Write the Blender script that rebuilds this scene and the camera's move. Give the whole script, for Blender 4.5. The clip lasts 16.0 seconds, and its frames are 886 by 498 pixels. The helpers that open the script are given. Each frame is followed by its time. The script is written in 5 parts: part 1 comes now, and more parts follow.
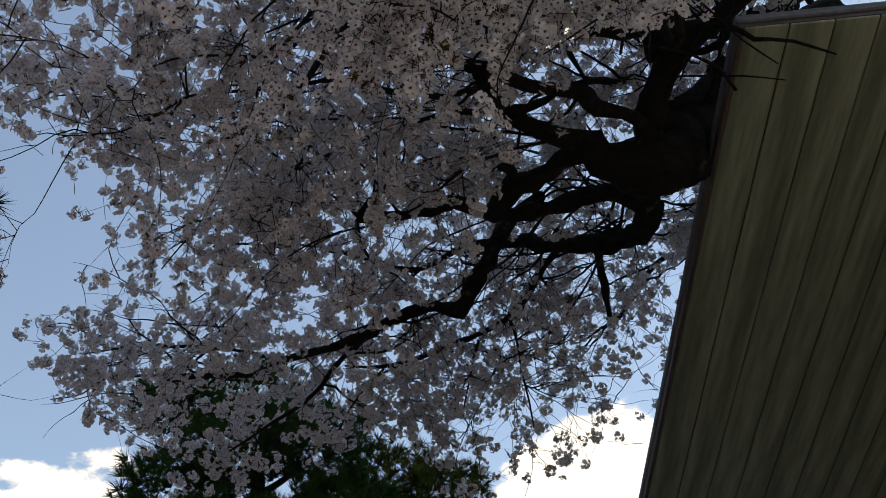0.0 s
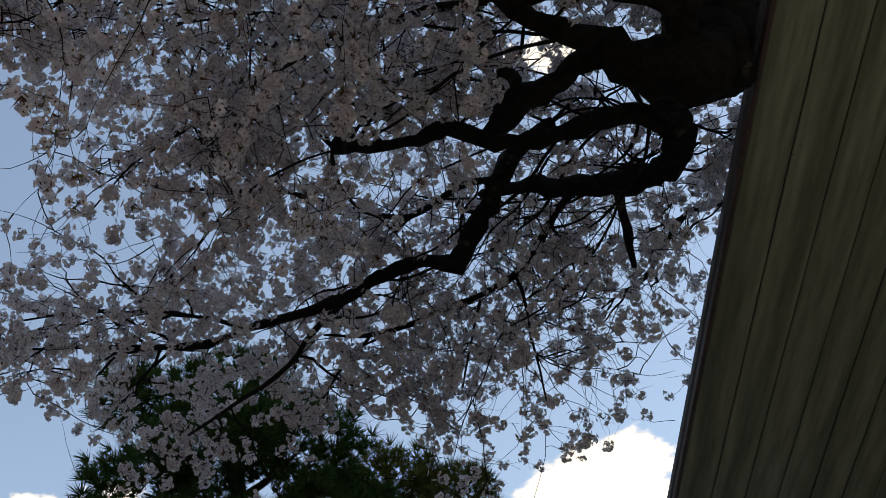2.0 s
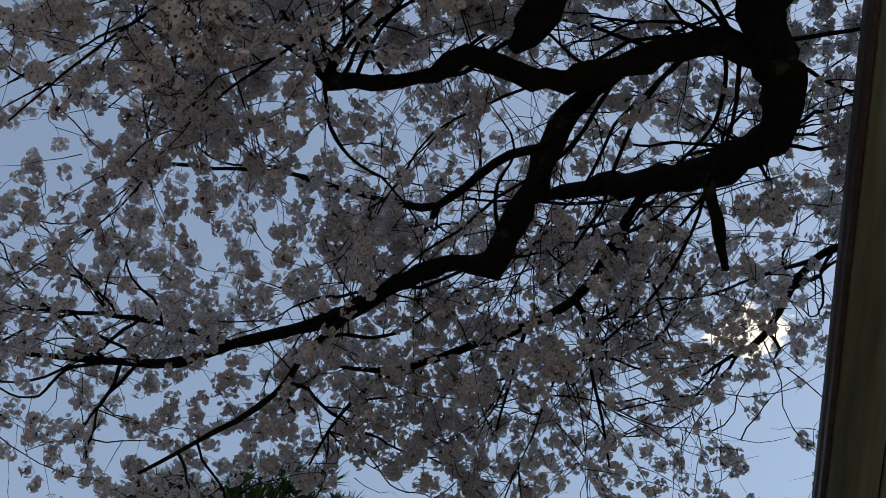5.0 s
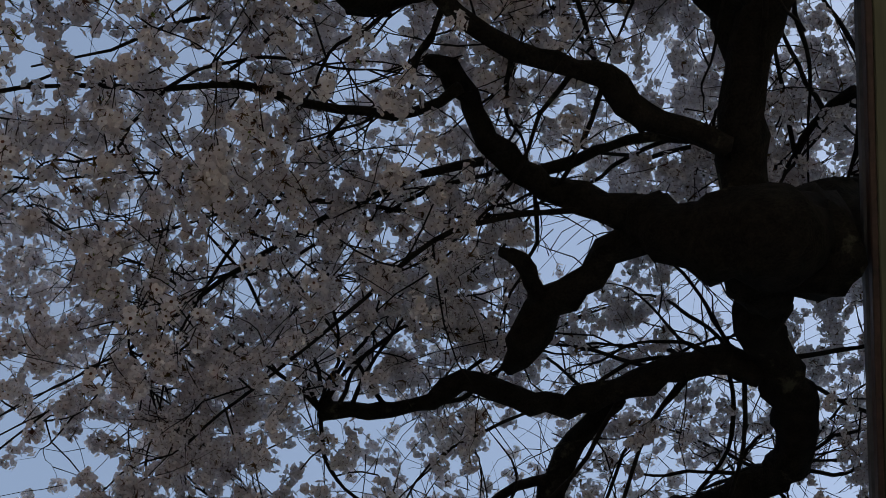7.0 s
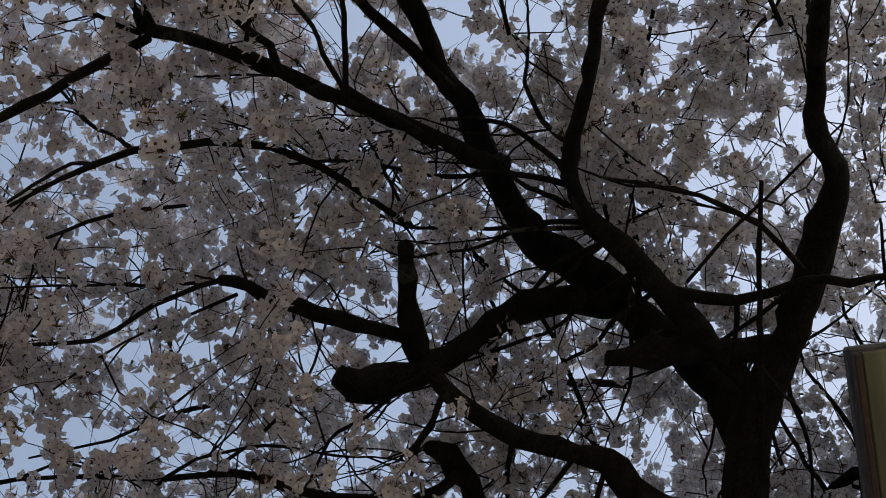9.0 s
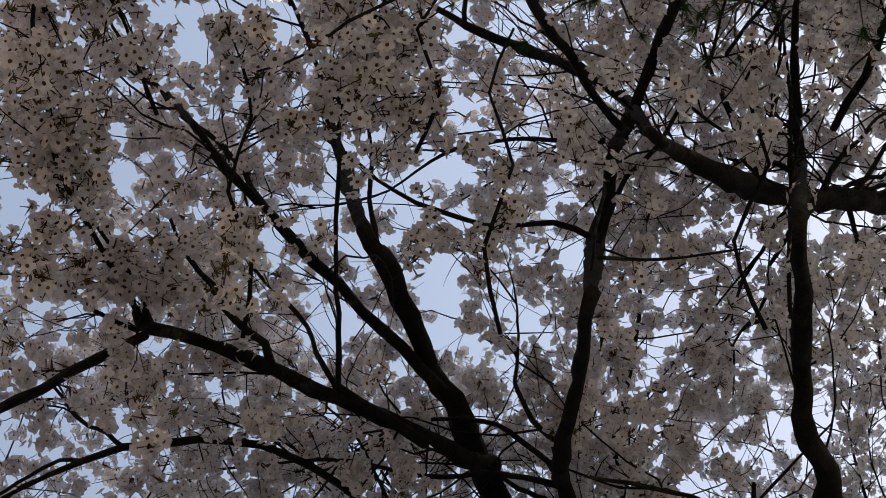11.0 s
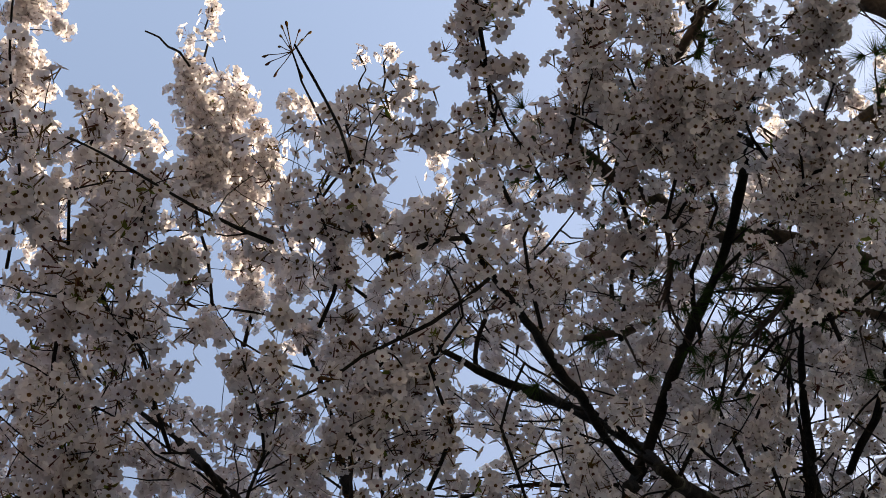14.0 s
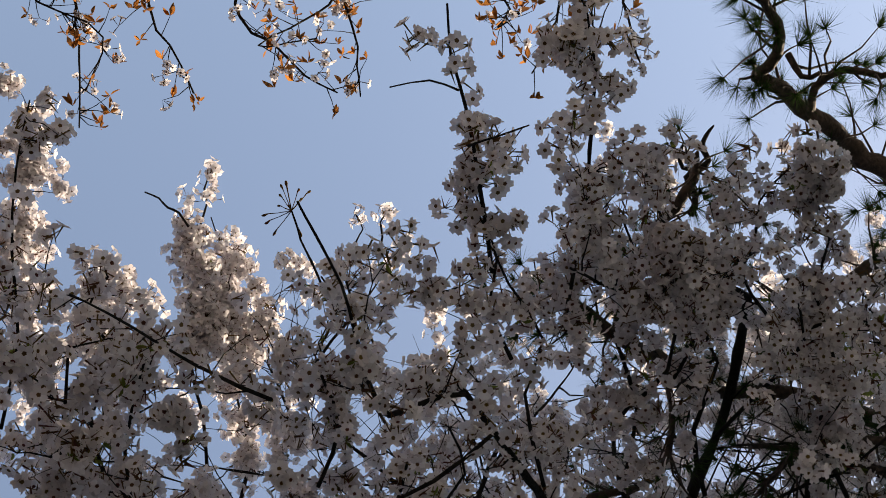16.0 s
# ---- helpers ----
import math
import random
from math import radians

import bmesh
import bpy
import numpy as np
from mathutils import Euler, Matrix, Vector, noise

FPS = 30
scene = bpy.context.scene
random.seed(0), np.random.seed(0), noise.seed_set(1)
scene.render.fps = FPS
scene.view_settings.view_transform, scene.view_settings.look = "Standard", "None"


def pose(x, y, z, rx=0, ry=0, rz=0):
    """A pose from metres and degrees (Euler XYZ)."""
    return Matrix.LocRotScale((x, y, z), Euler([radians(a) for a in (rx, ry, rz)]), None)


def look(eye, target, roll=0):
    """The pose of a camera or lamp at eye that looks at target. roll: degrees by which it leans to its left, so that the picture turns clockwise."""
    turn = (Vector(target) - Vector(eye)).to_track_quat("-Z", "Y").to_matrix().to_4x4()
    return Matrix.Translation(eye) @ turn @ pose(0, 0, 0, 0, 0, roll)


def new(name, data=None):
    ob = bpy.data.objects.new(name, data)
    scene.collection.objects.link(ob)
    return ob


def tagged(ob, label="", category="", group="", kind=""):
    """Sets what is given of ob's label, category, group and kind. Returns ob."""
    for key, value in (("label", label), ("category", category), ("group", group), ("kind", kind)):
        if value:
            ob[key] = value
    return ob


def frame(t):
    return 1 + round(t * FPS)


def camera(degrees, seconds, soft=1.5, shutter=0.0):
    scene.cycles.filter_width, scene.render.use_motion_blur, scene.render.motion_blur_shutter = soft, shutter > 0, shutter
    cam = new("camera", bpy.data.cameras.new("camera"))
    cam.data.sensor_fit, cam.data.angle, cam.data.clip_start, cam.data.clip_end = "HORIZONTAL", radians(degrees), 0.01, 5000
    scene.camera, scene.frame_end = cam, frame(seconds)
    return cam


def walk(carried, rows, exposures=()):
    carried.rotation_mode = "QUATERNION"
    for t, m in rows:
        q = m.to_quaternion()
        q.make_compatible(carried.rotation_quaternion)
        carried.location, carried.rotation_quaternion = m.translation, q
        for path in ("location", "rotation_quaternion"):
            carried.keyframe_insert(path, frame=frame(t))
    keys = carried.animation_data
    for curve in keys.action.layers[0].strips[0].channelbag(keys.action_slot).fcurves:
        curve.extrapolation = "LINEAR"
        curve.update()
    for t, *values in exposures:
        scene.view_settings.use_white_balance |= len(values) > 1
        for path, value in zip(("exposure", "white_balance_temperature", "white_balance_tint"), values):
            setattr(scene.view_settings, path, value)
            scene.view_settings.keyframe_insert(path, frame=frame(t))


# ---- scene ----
# ---- camera and walk ----
cam = camera(38.0, 16.0, soft=0.75)
PATH = [
    (0, -0.114, -4.815, 1.213, 6.67, 34.33, -10.19),
    (0.5, -0.114, -4.412, 1.333, 7.01, 34.47, -10.01),
    (1, -0.140, -3.987, 1.461, 7.27, 34.73, -10.06),
    (1.5, -0.229, -3.554, 1.560, 7.10, 35.15, -10.36),
    (2, -0.316, -3.153, 1.631, 6.83, 35.59, -11.00),
    (2.5, -0.376, -2.750, 1.660, 6.94, 36.28, -11.31),
    (3, -0.452, -2.391, 1.740, 7.01, 36.63, -11.57),
    (3.2, -0.472, -2.254, 1.768, 7.17, 36.78, -11.39),
    (5.3, 0.018, -0.113, 1.619, 18.69, 50.94, 0.25),
    (5.5, 0.055, -0.021, 1.658, 19.96, 52.28, 1.29),
    (6, 0.176, 0.145, 1.674, 22.79, 56.22, 3.40),
    (6.5, 0.183, 0.113, 1.634, 22.31, 60.73, 2.34),
    (7, 0.183, 0.104, 1.632, 22.51, 65.64, 2.38),
    (7.5, 0.177, 0.093, 1.640, 22.95, 70.16, 2.82),
    (8, 0.157, 0.069, 1.639, 22.63, 74.45, 1.78),
    (8.5, 0.148, 0.056, 1.640, 22.14, 78.36, 1.03),
    (9, 0.145, 0.071, 1.642, 23.26, 82.52, 2.42),
    (9.5, 0.132, 0.080, 1.638, 22.29, 86.41, 1.82),
    (10, 0.132, 0.078, 1.634, 22.19, 89.87, 1.64),
    (10.2, 0.131, 0.077, 1.631, 22.19, 91.18, 1.61),
    (12.3, 0.095, 0.147, 1.572, 22.13, 103.63, 2.13),
    (12.5, 0.093, 0.153, 1.574, 21.88, 104.74, 1.70),
    (13, 0.092, 0.173, 1.588, 20.61, 107.83, 0.41),
    (13.5, 0.090, 0.183, 1.595, 19.93, 110.38, -0.44),
    (14, 0.085, 0.184, 1.601, 19.82, 112.49, -0.87),
    (14.5, 0.083, 0.180, 1.610, 19.89, 114.25, -0.93),
    (15, 0.074, 0.182, 1.614, 20.23, 116.10, -0.78),
    (15.5, 0.068, 0.186, 1.617, 20.41, 117.97, -0.67),
    (16, 0.062, 0.183, 1.616, 20.75, 119.63, -0.42),
]


def carried_pose(x, y, z, yaw, pitch, roll):
    return pose(x, y, z, 0, 0, yaw) @ pose(0, 0, 0, 90 + pitch, 0, 0) @ pose(0, 0, 0, 0, 0, roll)


walk(cam, [(row[0], carried_pose(*row[1:])) for row in PATH], exposures=[(0, 1.12, 7900, 10), (3, 1.12, 8100, 10), (5.5, 1.1, 8300, 10), (7, 1.32, 8300, 11), (8.5, 1.5, 9000, 12), (10, 1.7, 9700, 13), (12.5, 1.8, 9800, 14), (14, 1.66, 8700, 14), (15, 1.48, 8500, 13), (16, 1.24, 8300, 13)])

# ---- sky and sun ----
SUN_ELEVATION, SUN_AZIMUTH = 40.0, 78.0  # azimuth from +y towards +x
world = bpy.data.worlds.new("world")
scene.world = world
world.use_nodes = True
wn = world.node_tree.nodes
wl = world.node_tree.links
sky = wn.new("ShaderNodeTexSky")
sky.sky_type = "NISHITA"
sky.sun_disc = False
sky.sun_elevation = radians(SUN_ELEVATION)
sky.sun_rotation = radians(SUN_AZIMUTH)
sky.air_density = 1.0
sky.dust_density = 0.7
wl.new(sky.outputs[0], wn["Background"].inputs[0])
wn["Background"].inputs[1].default_value = 0.12

sun_data = bpy.data.lights.new("sun", "SUN")
sun_data.energy = 5.0
sun_data.angle = radians(0.53)
sun_data.color = (1.0, 0.95, 0.87)
sun = new("sun", sun_data)
se, sa = radians(SUN_ELEVATION), radians(SUN_AZIMUTH)
sun_way = Vector((math.sin(sa) * math.cos(se), math.cos(sa) * math.cos(se), math.sin(se)))
sun.matrix_world = look(sun_way * 60, (0, 0, 0))


# ---- materials ----
def material(name):
    m = bpy.data.materials.new(name)
    m.use_nodes = True
    return m, m.node_tree.nodes, m.node_tree.links, m.node_tree.nodes["Principled BSDF"]


def surface(name, dark, light, scale, rough=0.8, bump=0.4, stretch=(1, 1, 1), fine=6.0, metal=0.0, gloss=0.5):
    """Two scales of variation between two colours, with relief from both."""
    m, n, l, b = material(name)
    co = n.new("ShaderNodeTexCoord")
    mp = n.new("ShaderNodeMapping")
    mp.inputs["Scale"].default_value = stretch
    l.new(co.outputs["Object"], mp.inputs[0])
    a, c = n.new("ShaderNodeTexNoise"), n.new("ShaderNodeTexNoise")
    for tex, s in ((a, scale), (c, scale * fine)):
        tex.inputs["Scale"].default_value = s
        tex.inputs["Detail"].default_value = 5
        l.new(mp.outputs[0], tex.inputs["Vector"])
    mix = n.new("ShaderNodeMath")
    mix.operation = "MULTIPLY_ADD"
    mix.inputs[1].default_value = 0.5
    half = n.new("ShaderNodeMath")
    half.operation = "MULTIPLY"
    half.inputs[1].default_value = 0.5
    l.new(c.outputs[0], half.inputs[0])
    l.new(a.outputs[0], mix.inputs[0])
    l.new(half.outputs[0], mix.inputs[2])
    ramp = n.new("ShaderNodeValToRGB")
    ramp.color_ramp.elements[0].position, ramp.color_ramp.elements[1].position = 0.36, 0.64
    ramp.color_ramp.elements[0].color = (*dark, 1)
    ramp.color_ramp.elements[1].color = (*light, 1)
    l.new(mix.outputs[0], ramp.inputs[0])
    l.new(ramp.outputs[0], b.inputs["Base Color"])
    bp = n.new("ShaderNodeBump")
    bp.inputs["Strength"].default_value = bump
    bp.inputs["Distance"].default_value = 0.02
    l.new(mix.outputs[0], bp.inputs["Height"])
    l.new(bp.outputs[0], b.inputs["Normal"])
    b.inputs["Roughness"].default_value = rough
    b.inputs["Specular IOR Level"].default_value = gloss
    b.inputs["Metallic"].default_value = metal
    return m


def leafy(name, dark, light, through_share):
    """Thin plant matter: diffuse and translucent, each island of its own shade."""
    m, n, l, b = material(name)
    n.remove(b)
    geo = n.new("ShaderNodeNewGeometry")
    ramp = n.new("ShaderNodeValToRGB")
    ramp.color_ramp.elements[0].color = (*dark, 1)
    ramp.color_ramp.elements[1].color = (*light, 1)
    l.new(geo.outputs["Random Per Island"], ramp.inputs[0])
    d, t, mx = n.new("ShaderNodeBsdfDiffuse"), n.new("ShaderNodeBsdfTranslucent"), n.new("ShaderNodeMixShader")
    mx.inputs[0].default_value = through_share
    l.new(ramp.outputs[0], d.inputs[0])
    l.new(ramp.outputs[0], t.inputs[0])
    l.new(d.outputs[0], mx.inputs[1])
    l.new(t.outputs[0], mx.inputs[2])
    l.new(mx.outputs[0], n["Material Output"].inputs[0])
    return m


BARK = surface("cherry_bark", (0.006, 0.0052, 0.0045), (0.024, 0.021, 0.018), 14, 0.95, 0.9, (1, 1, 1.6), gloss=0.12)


def lichen(m, colour, scale, from_share):
    """Pale patches of lichen over a bark."""
    n, l = m.node_tree.nodes, m.node_tree.links
    b = n["Principled BSDF"]
    under = b.inputs["Base Color"].links[0].from_socket
    co, tex, ramp, mix = n.new("ShaderNodeTexCoord"), n.new("ShaderNodeTexNoise"), n.new("ShaderNodeValToRGB"), n.new("ShaderNodeMix")
    tex.inputs["Scale"].default_value = scale
    tex.inputs["Detail"].default_value = 7
    tex.inputs["Roughness"].default_value = 0.65
    ramp.color_ramp.elements[0].position, ramp.color_ramp.elements[1].position = from_share, from_share + 0.06
    mix.data_type = "RGBA"
    l.new(co.outputs["Object"], tex.inputs["Vector"])
    l.new(tex.outputs[0], ramp.inputs[0])
    l.new(ramp.outputs[0], mix.inputs["Factor"])
    l.new(under, mix.inputs["A"])
    mix.inputs["B"].default_value = (*colour, 1)
    l.new(mix.outputs["Result"], b.inputs["Base Color"])


lichen(BARK, (0.06, 0.063, 0.047), 3.6, 0.62)
PINE_BARK = surface("pine_bark", (0.02, 0.015, 0.012), (0.09, 0.06, 0.045), 11, 0.9, 1.0)
PETAL = leafy("cherry_petal", (0.60, 0.552, 0.565), (0.86, 0.828, 0.838), 0.42)
CALYX = leafy("calyx", (0.10, 0.035, 0.03), (0.13, 0.09, 0.03), 0.2)
YOUNG_LEAF = leafy("young_leaf", (0.09, 0.10, 0.022), (0.19, 0.23, 0.05), 0.5)
RED_LEAF = leafy("bronze_leaf", (0.12, 0.06, 0.03), (0.5, 0.19, 0.045), 0.5)
NEEDLE = leafy("pine_needle", (0.02, 0.045, 0.015), (0.05, 0.09, 0.025), 0.15)
CEDAR = leafy("cedar_leaf", (0.04, 0.06, 0.012), (0.09, 0.10, 0.03), 0.15)
SOIL = surface("soil", (0.11, 0.11, 0.107), (0.2, 0.199, 0.194), 1.3, 0.95, 0.6, fine=14)
BOARD = surface("soffit_board", (0.15, 0.157, 0.104), (0.33, 0.343, 0.23), 1.6, 0.6, 0.12, (4, 0.35, 4), fine=3)


def grained(m, scale, strength):
    """Long arches of wood grain, drawn anew on each board."""
    n, l = m.node_tree.nodes, m.node_tree.links
    b = n["Principled BSDF"]
    under = b.inputs["Base Color"].links[0].from_socket
    co, info, off, mp = n.new("ShaderNodeTexCoord"), n.new("ShaderNodeObjectInfo"), n.new("ShaderNodeVectorMath"), n.new("ShaderNodeMapping")
    off.operation = "MULTIPLY_ADD"
    off.inputs[1].default_value = (17.0, 41.0, 9.0)
    wave, ramp, mix = n.new("ShaderNodeTexWave"), n.new("ShaderNodeValToRGB"), n.new("ShaderNodeMix")
    mp.inputs["Scale"].default_value = (1.0, 0.13, 1.0)
    wave.inputs["Scale"].default_value = scale
    wave.inputs["Distortion"].default_value = 7.0
    wave.inputs["Detail"].default_value = 3.0
    wave.inputs["Detail Scale"].default_value = 0.9
    ramp.color_ramp.elements[0].position, ramp.color_ramp.elements[1].position = 0.15, 0.62
    ramp.color_ramp.elements[0].color = (1 - strength, 1 - strength, 1 - strength * 1.1, 1)
    l.new(info.outputs["Random"], off.inputs[0])
    l.new(co.outputs["Object"], off.inputs[2])
    l.new(off.outputs[0], mp.inputs[0])
    l.new(mp.outputs[0], wave.inputs["Vector"])
    l.new(wave.outputs["Fac"], ramp.inputs[0])
    mix.data_type, mix.blend_type = "RGBA", "MULTIPLY"
    mix.inputs["Factor"].default_value = 1.0
    l.new(under, mix.inputs["A"])
    l.new(ramp.outputs[0], mix.inputs["B"])
    l.new(mix.outputs["Result"], b.inputs["Base Color"])


grained(BOARD, 0.9, 0.32)
FASCIA = surface("fascia_wood", (0.05, 0.03, 0.025), (0.10, 0.06, 0.05), 5, 0.6, 0.3)
PLASTER = surface("plaster", (0.62, 0.58, 0.52), (0.72, 0.69, 0.63), 1.5, 0.9, 0.2)
SOFFIT_BROWN = surface("brown_eave", (0.20, 0.12, 0.08), (0.28, 0.18, 0.12), 3, 0.7, 0.2)
RAIL = surface("white_rail", (0.7, 0.7, 0.72), (0.82, 0.82, 0.84), 9, 0.4, 0.05)
ROOFING = surface("roofing", (0.08, 0.08, 0.085), (0.14, 0.14, 0.15), 4, 0.7, 0.4)


# ---- building helpers ----
def part(name, bm, mat, parent=None, label=""):
    me = bpy.data.meshes.new(name)
    bm.to_mesh(me)
    bm.free()
    me.materials.append(mat)
    ob = new(name, me)
    if parent is not None:
        ob.parent = parent
    return tagged(ob, label)


def array_part(name, verts, faces, slots, mats, parent=None, label=""):
    """One mesh out of arrays: verts (n, 3), faces (m, 3) and a material slot for each face."""
    me = bpy.data.meshes.new(name)
    me.vertices.add(len(verts))
    me.vertices.foreach_set("co", np.ascontiguousarray(verts, dtype=np.float32).ravel())
    me.loops.add(faces.size)
    me.loops.foreach_set("vertex_index", np.ascontiguousarray(faces, dtype=np.int32).ravel())
    me.polygons.add(len(faces))
    me.polygons.foreach_set("loop_start", np.arange(0, faces.size, 3, dtype=np.int32))
    me.polygons.foreach_set("loop_total", np.full(len(faces), 3, dtype=np.int32))
    me.polygons.foreach_set("material_index", np.ascontiguousarray(slots, dtype=np.int32))
    for m in mats:
        me.materials.append(m)
    me.update(calc_edges=True)
    ob = new(name, me)
    if parent is not None:
        ob.parent = parent
    return tagged(ob, label)


def box(bm, lo, hi, m=Matrix(), bevel=0.0):
    r = bmesh.ops.create_cube(bm, size=1)
    size = Vector(hi) - Vector(lo)
    bmesh.ops.transform(bm, matrix=m @ Matrix.Translation((Vector(hi) + Vector(lo)) / 2) @ Matrix.Diagonal((*size, 1)), verts=r["verts"])
    if bevel:
        edges = list({e for v in r["verts"] for e in v.link_edges})
        bmesh.ops.bevel(bm, geom=edges, offset=bevel, segments=1, affect="EDGES")


def box_part(name, lo, hi, mat, parent, m=Matrix(), bevel=0.0, label=""):
    bm = bmesh.new()
    box(bm, lo, hi, m, bevel)
    return part(name, bm, mat, parent, label)


def smooth_line(nodes, step):
    """Catmull-Rom through (x, y, z, r) nodes."""
    p = np.array(nodes, float)
    ext = np.vstack([2 * p[0] - p[1], p, 2 * p[-1] - p[-2]])
    out = []
    for i in range(len(p) - 1):
        a, b, c, d = ext[i : i + 4]
        n = max(2, int(np.linalg.norm(c[:3] - b[:3]) / step))
        t = np.linspace(0, 1, n, endpoint=False)[:, None]
        out.append(0.5 * (2 * b + (c - a) * t + (2 * a - 5 * b + 4 * c - d) * t**2 + (3 * b - a - 3 * c + d) * t**3))
    out.append(p[-1:])
    q = np.vstack(out)
    q[:, 3] = np.maximum(q[:, 3], 0.0012)
    return q


def tube(line, sides, rng, rough=0.0, cut=False):
    """Vertices and triangles of a tapering, slightly knobbly tube along a line of (x, y, z, r)."""
    q = line[:, :3]
    tang = np.gradient(q, axis=0)
    tang /= np.linalg.norm(tang, axis=1)[:, None] + 1e-9
    side = np.cross(tang[0], (0.3, 0.5, 0.81))
    side /= np.linalg.norm(side)
    ang = np.arange(sides) * 2 * np.pi / sides
    verts = []
    for i in range(len(q)):
        side = side - tang[i] * (side @ tang[i])
        side /= np.linalg.norm(side)
        other = np.cross(tang[i], side)
        r = line[i, 3] * (1 + rough * rng.normal(0, 1, sides))
        verts.append(q[i] + np.cos(ang)[:, None] * side * r[:, None] + np.sin(ang)[:, None] * other * r[:, None])
    n = len(q)
    tip = q[-1] + tang[-1] * line[-1, 3] * (0.15 if cut else 1.0)
    verts = np.vstack(verts + [tip[None], (q[0] - tang[0] * line[0, 3] * 0.3)[None]])
    k = np.arange(sides)
    faces = []
    for i in range(n - 1):
        a, b = i * sides + k, i * sides + (k + 1) % sides
        faces += [np.stack([a, b, b + sides], 1), np.stack([a, b + sides, a + sides], 1)]
    a, b = (n - 1) * sides + k, (n - 1) * sides + (k + 1) % sides
    faces.append(np.stack([a, b, np.full(sides, n * sides)], 1))
    faces.append(np.stack([(k + 1) % sides, k, np.full(sides, n * sides + 1)], 1))
    return verts, np.vstack(faces)


def frames_of(normals, rng):
    """Turn matrices (n, 3, 3) whose third axis is the given direction, spun at random."""
    w = normals / (np.linalg.norm(normals, axis=1)[:, None] + 1e-9)
    r = rng.normal(0, 1, w.shape)
    u = np.cross(r, w)
    u /= np.linalg.norm(u, axis=1)[:, None] + 1e-9
    return np.stack([u, np.cross(w, u), w], 2)


def scattered(verts, faces, slots, places, turns, sizes):
    """Copies of a small shape joined into one set of arrays."""
    v = np.einsum("nij,kj->nki", turns, verts) * sizes[:, None, None] + places[:, None]
    f = faces[None] + (np.arange(len(places)) * len(verts))[:, None, None]
    return v.reshape(-1, 3), f.reshape(-1, 3), np.tile(slots, len(places))


def joined(pieces):
    vs, fs, ss, at = [], [], [], 0
    for v, f, s in pieces:
        vs.append(v)
        fs.append(f + at)
        ss.append(s)
        at += len(v)
    return np.vstack(vs), np.vstack(fs), np.concatenate(ss)


def flower_shape(fine):
    """An open five-petalled flower of radius 1, facing +z, with a dark eye and a stalk behind it."""
    v, f, s = [], [], []
    for i in range(5):
        a = i * 2 * math.pi / 5
        def at(r, da, z):
            return (r * math.cos(a + da), r * math.sin(a + da), z)
        k = len(v)
        if fine:
            v += [at(0.04, 0, 0.0), at(0.62, 0.66, 0.16), at(0.95, 0.36, 0.26), at(0.9, 0, 0.2), at(0.95, -0.2, 0.29), at(0.62, -0.66, 0.22)]
            f += [(k, k + 3, k + 2), (k, k + 2, k + 1), (k, k + 4, k + 3), (k, k + 5, k + 4)]
            s += [0] * 4
        else:
            v += [at(0.02, 0, 0.0), at(0.8, 0.6, 0.2), at(1.0, 0, 0.3), at(0.8, -0.6, 0.26)]
            f += [(k, k + 2, k + 1), (k, k + 3, k + 2)]
            s += [0] * 2
    k = len(v)
    if fine:
        v += [(0.25 * math.cos(j * 1.2566), 0.25 * math.sin(j * 1.2566), 0.12) for j in range(5)]
        f += [(k, k + 1, k + 2), (k, k + 2, k + 3), (k, k + 3, k + 4)]
        s += [1] * 3
        k = len(v)
        v += [(0.11 * math.cos(j * 2.0944), 0.11 * math.sin(j * 2.0944), 0.02) for j in range(3)]
        v += [(0.10 * math.cos(j * 2.0944), 0.10 * math.sin(j * 2.0944), -0.45) for j in range(3)]
        v += [(0.035 * math.cos(j * 2.0944), 0.035 * math.sin(j * 2.0944), -1.7) for j in range(3)]
        for r in (0, 3):
            for j in range(3):
                a, b = k + r + j, k + r + (j + 1) % 3
                f += [(a, b, b + 3), (a, b + 3, a + 3)]
                s += [1] * 2
    else:
        v += [(0.24, 0, 0.12), (-0.12, 0.2, 0.12), (-0.12, -0.2, 0.12)]
        f += [(k, k + 1, k + 2)]
        k = len(v)
        v += [(0.1, 0.02, -0.05), (-0.08, 0.06, -0.1), (0.0, -0.05, -1.5)]
        f += [(k, k + 1, k + 2)]
        s += [1] * 2
    return np.array(v, float), np.array(f), np.array(s)


FLOWER, FLOWER_FINE = flower_shape(False), flower_shape(True)


# ---- ground ----
bm = bmesh.new()
bmesh.ops.create_grid(bm, x_segments=60, y_segments=60, size=600)
for v in bm.verts:
    if v.co.length > 40:
        v.co.z += 1.5 * noise.noise(v.co * 0.01) - 0.5
tagged(part("ground", bm, SOIL), "bare grey trodden gravelly soil", "ground", kind="structure")

# ---- cherry tree ----
rng = np.random.default_rng(4)
cherry = tagged(new("cherry_tree"), "old leaning cherry tree in full white blossom", "tree")
cherry.location = (5.9, 5.6, 0)
bloom_lines, old_wood, tips = [], [], []


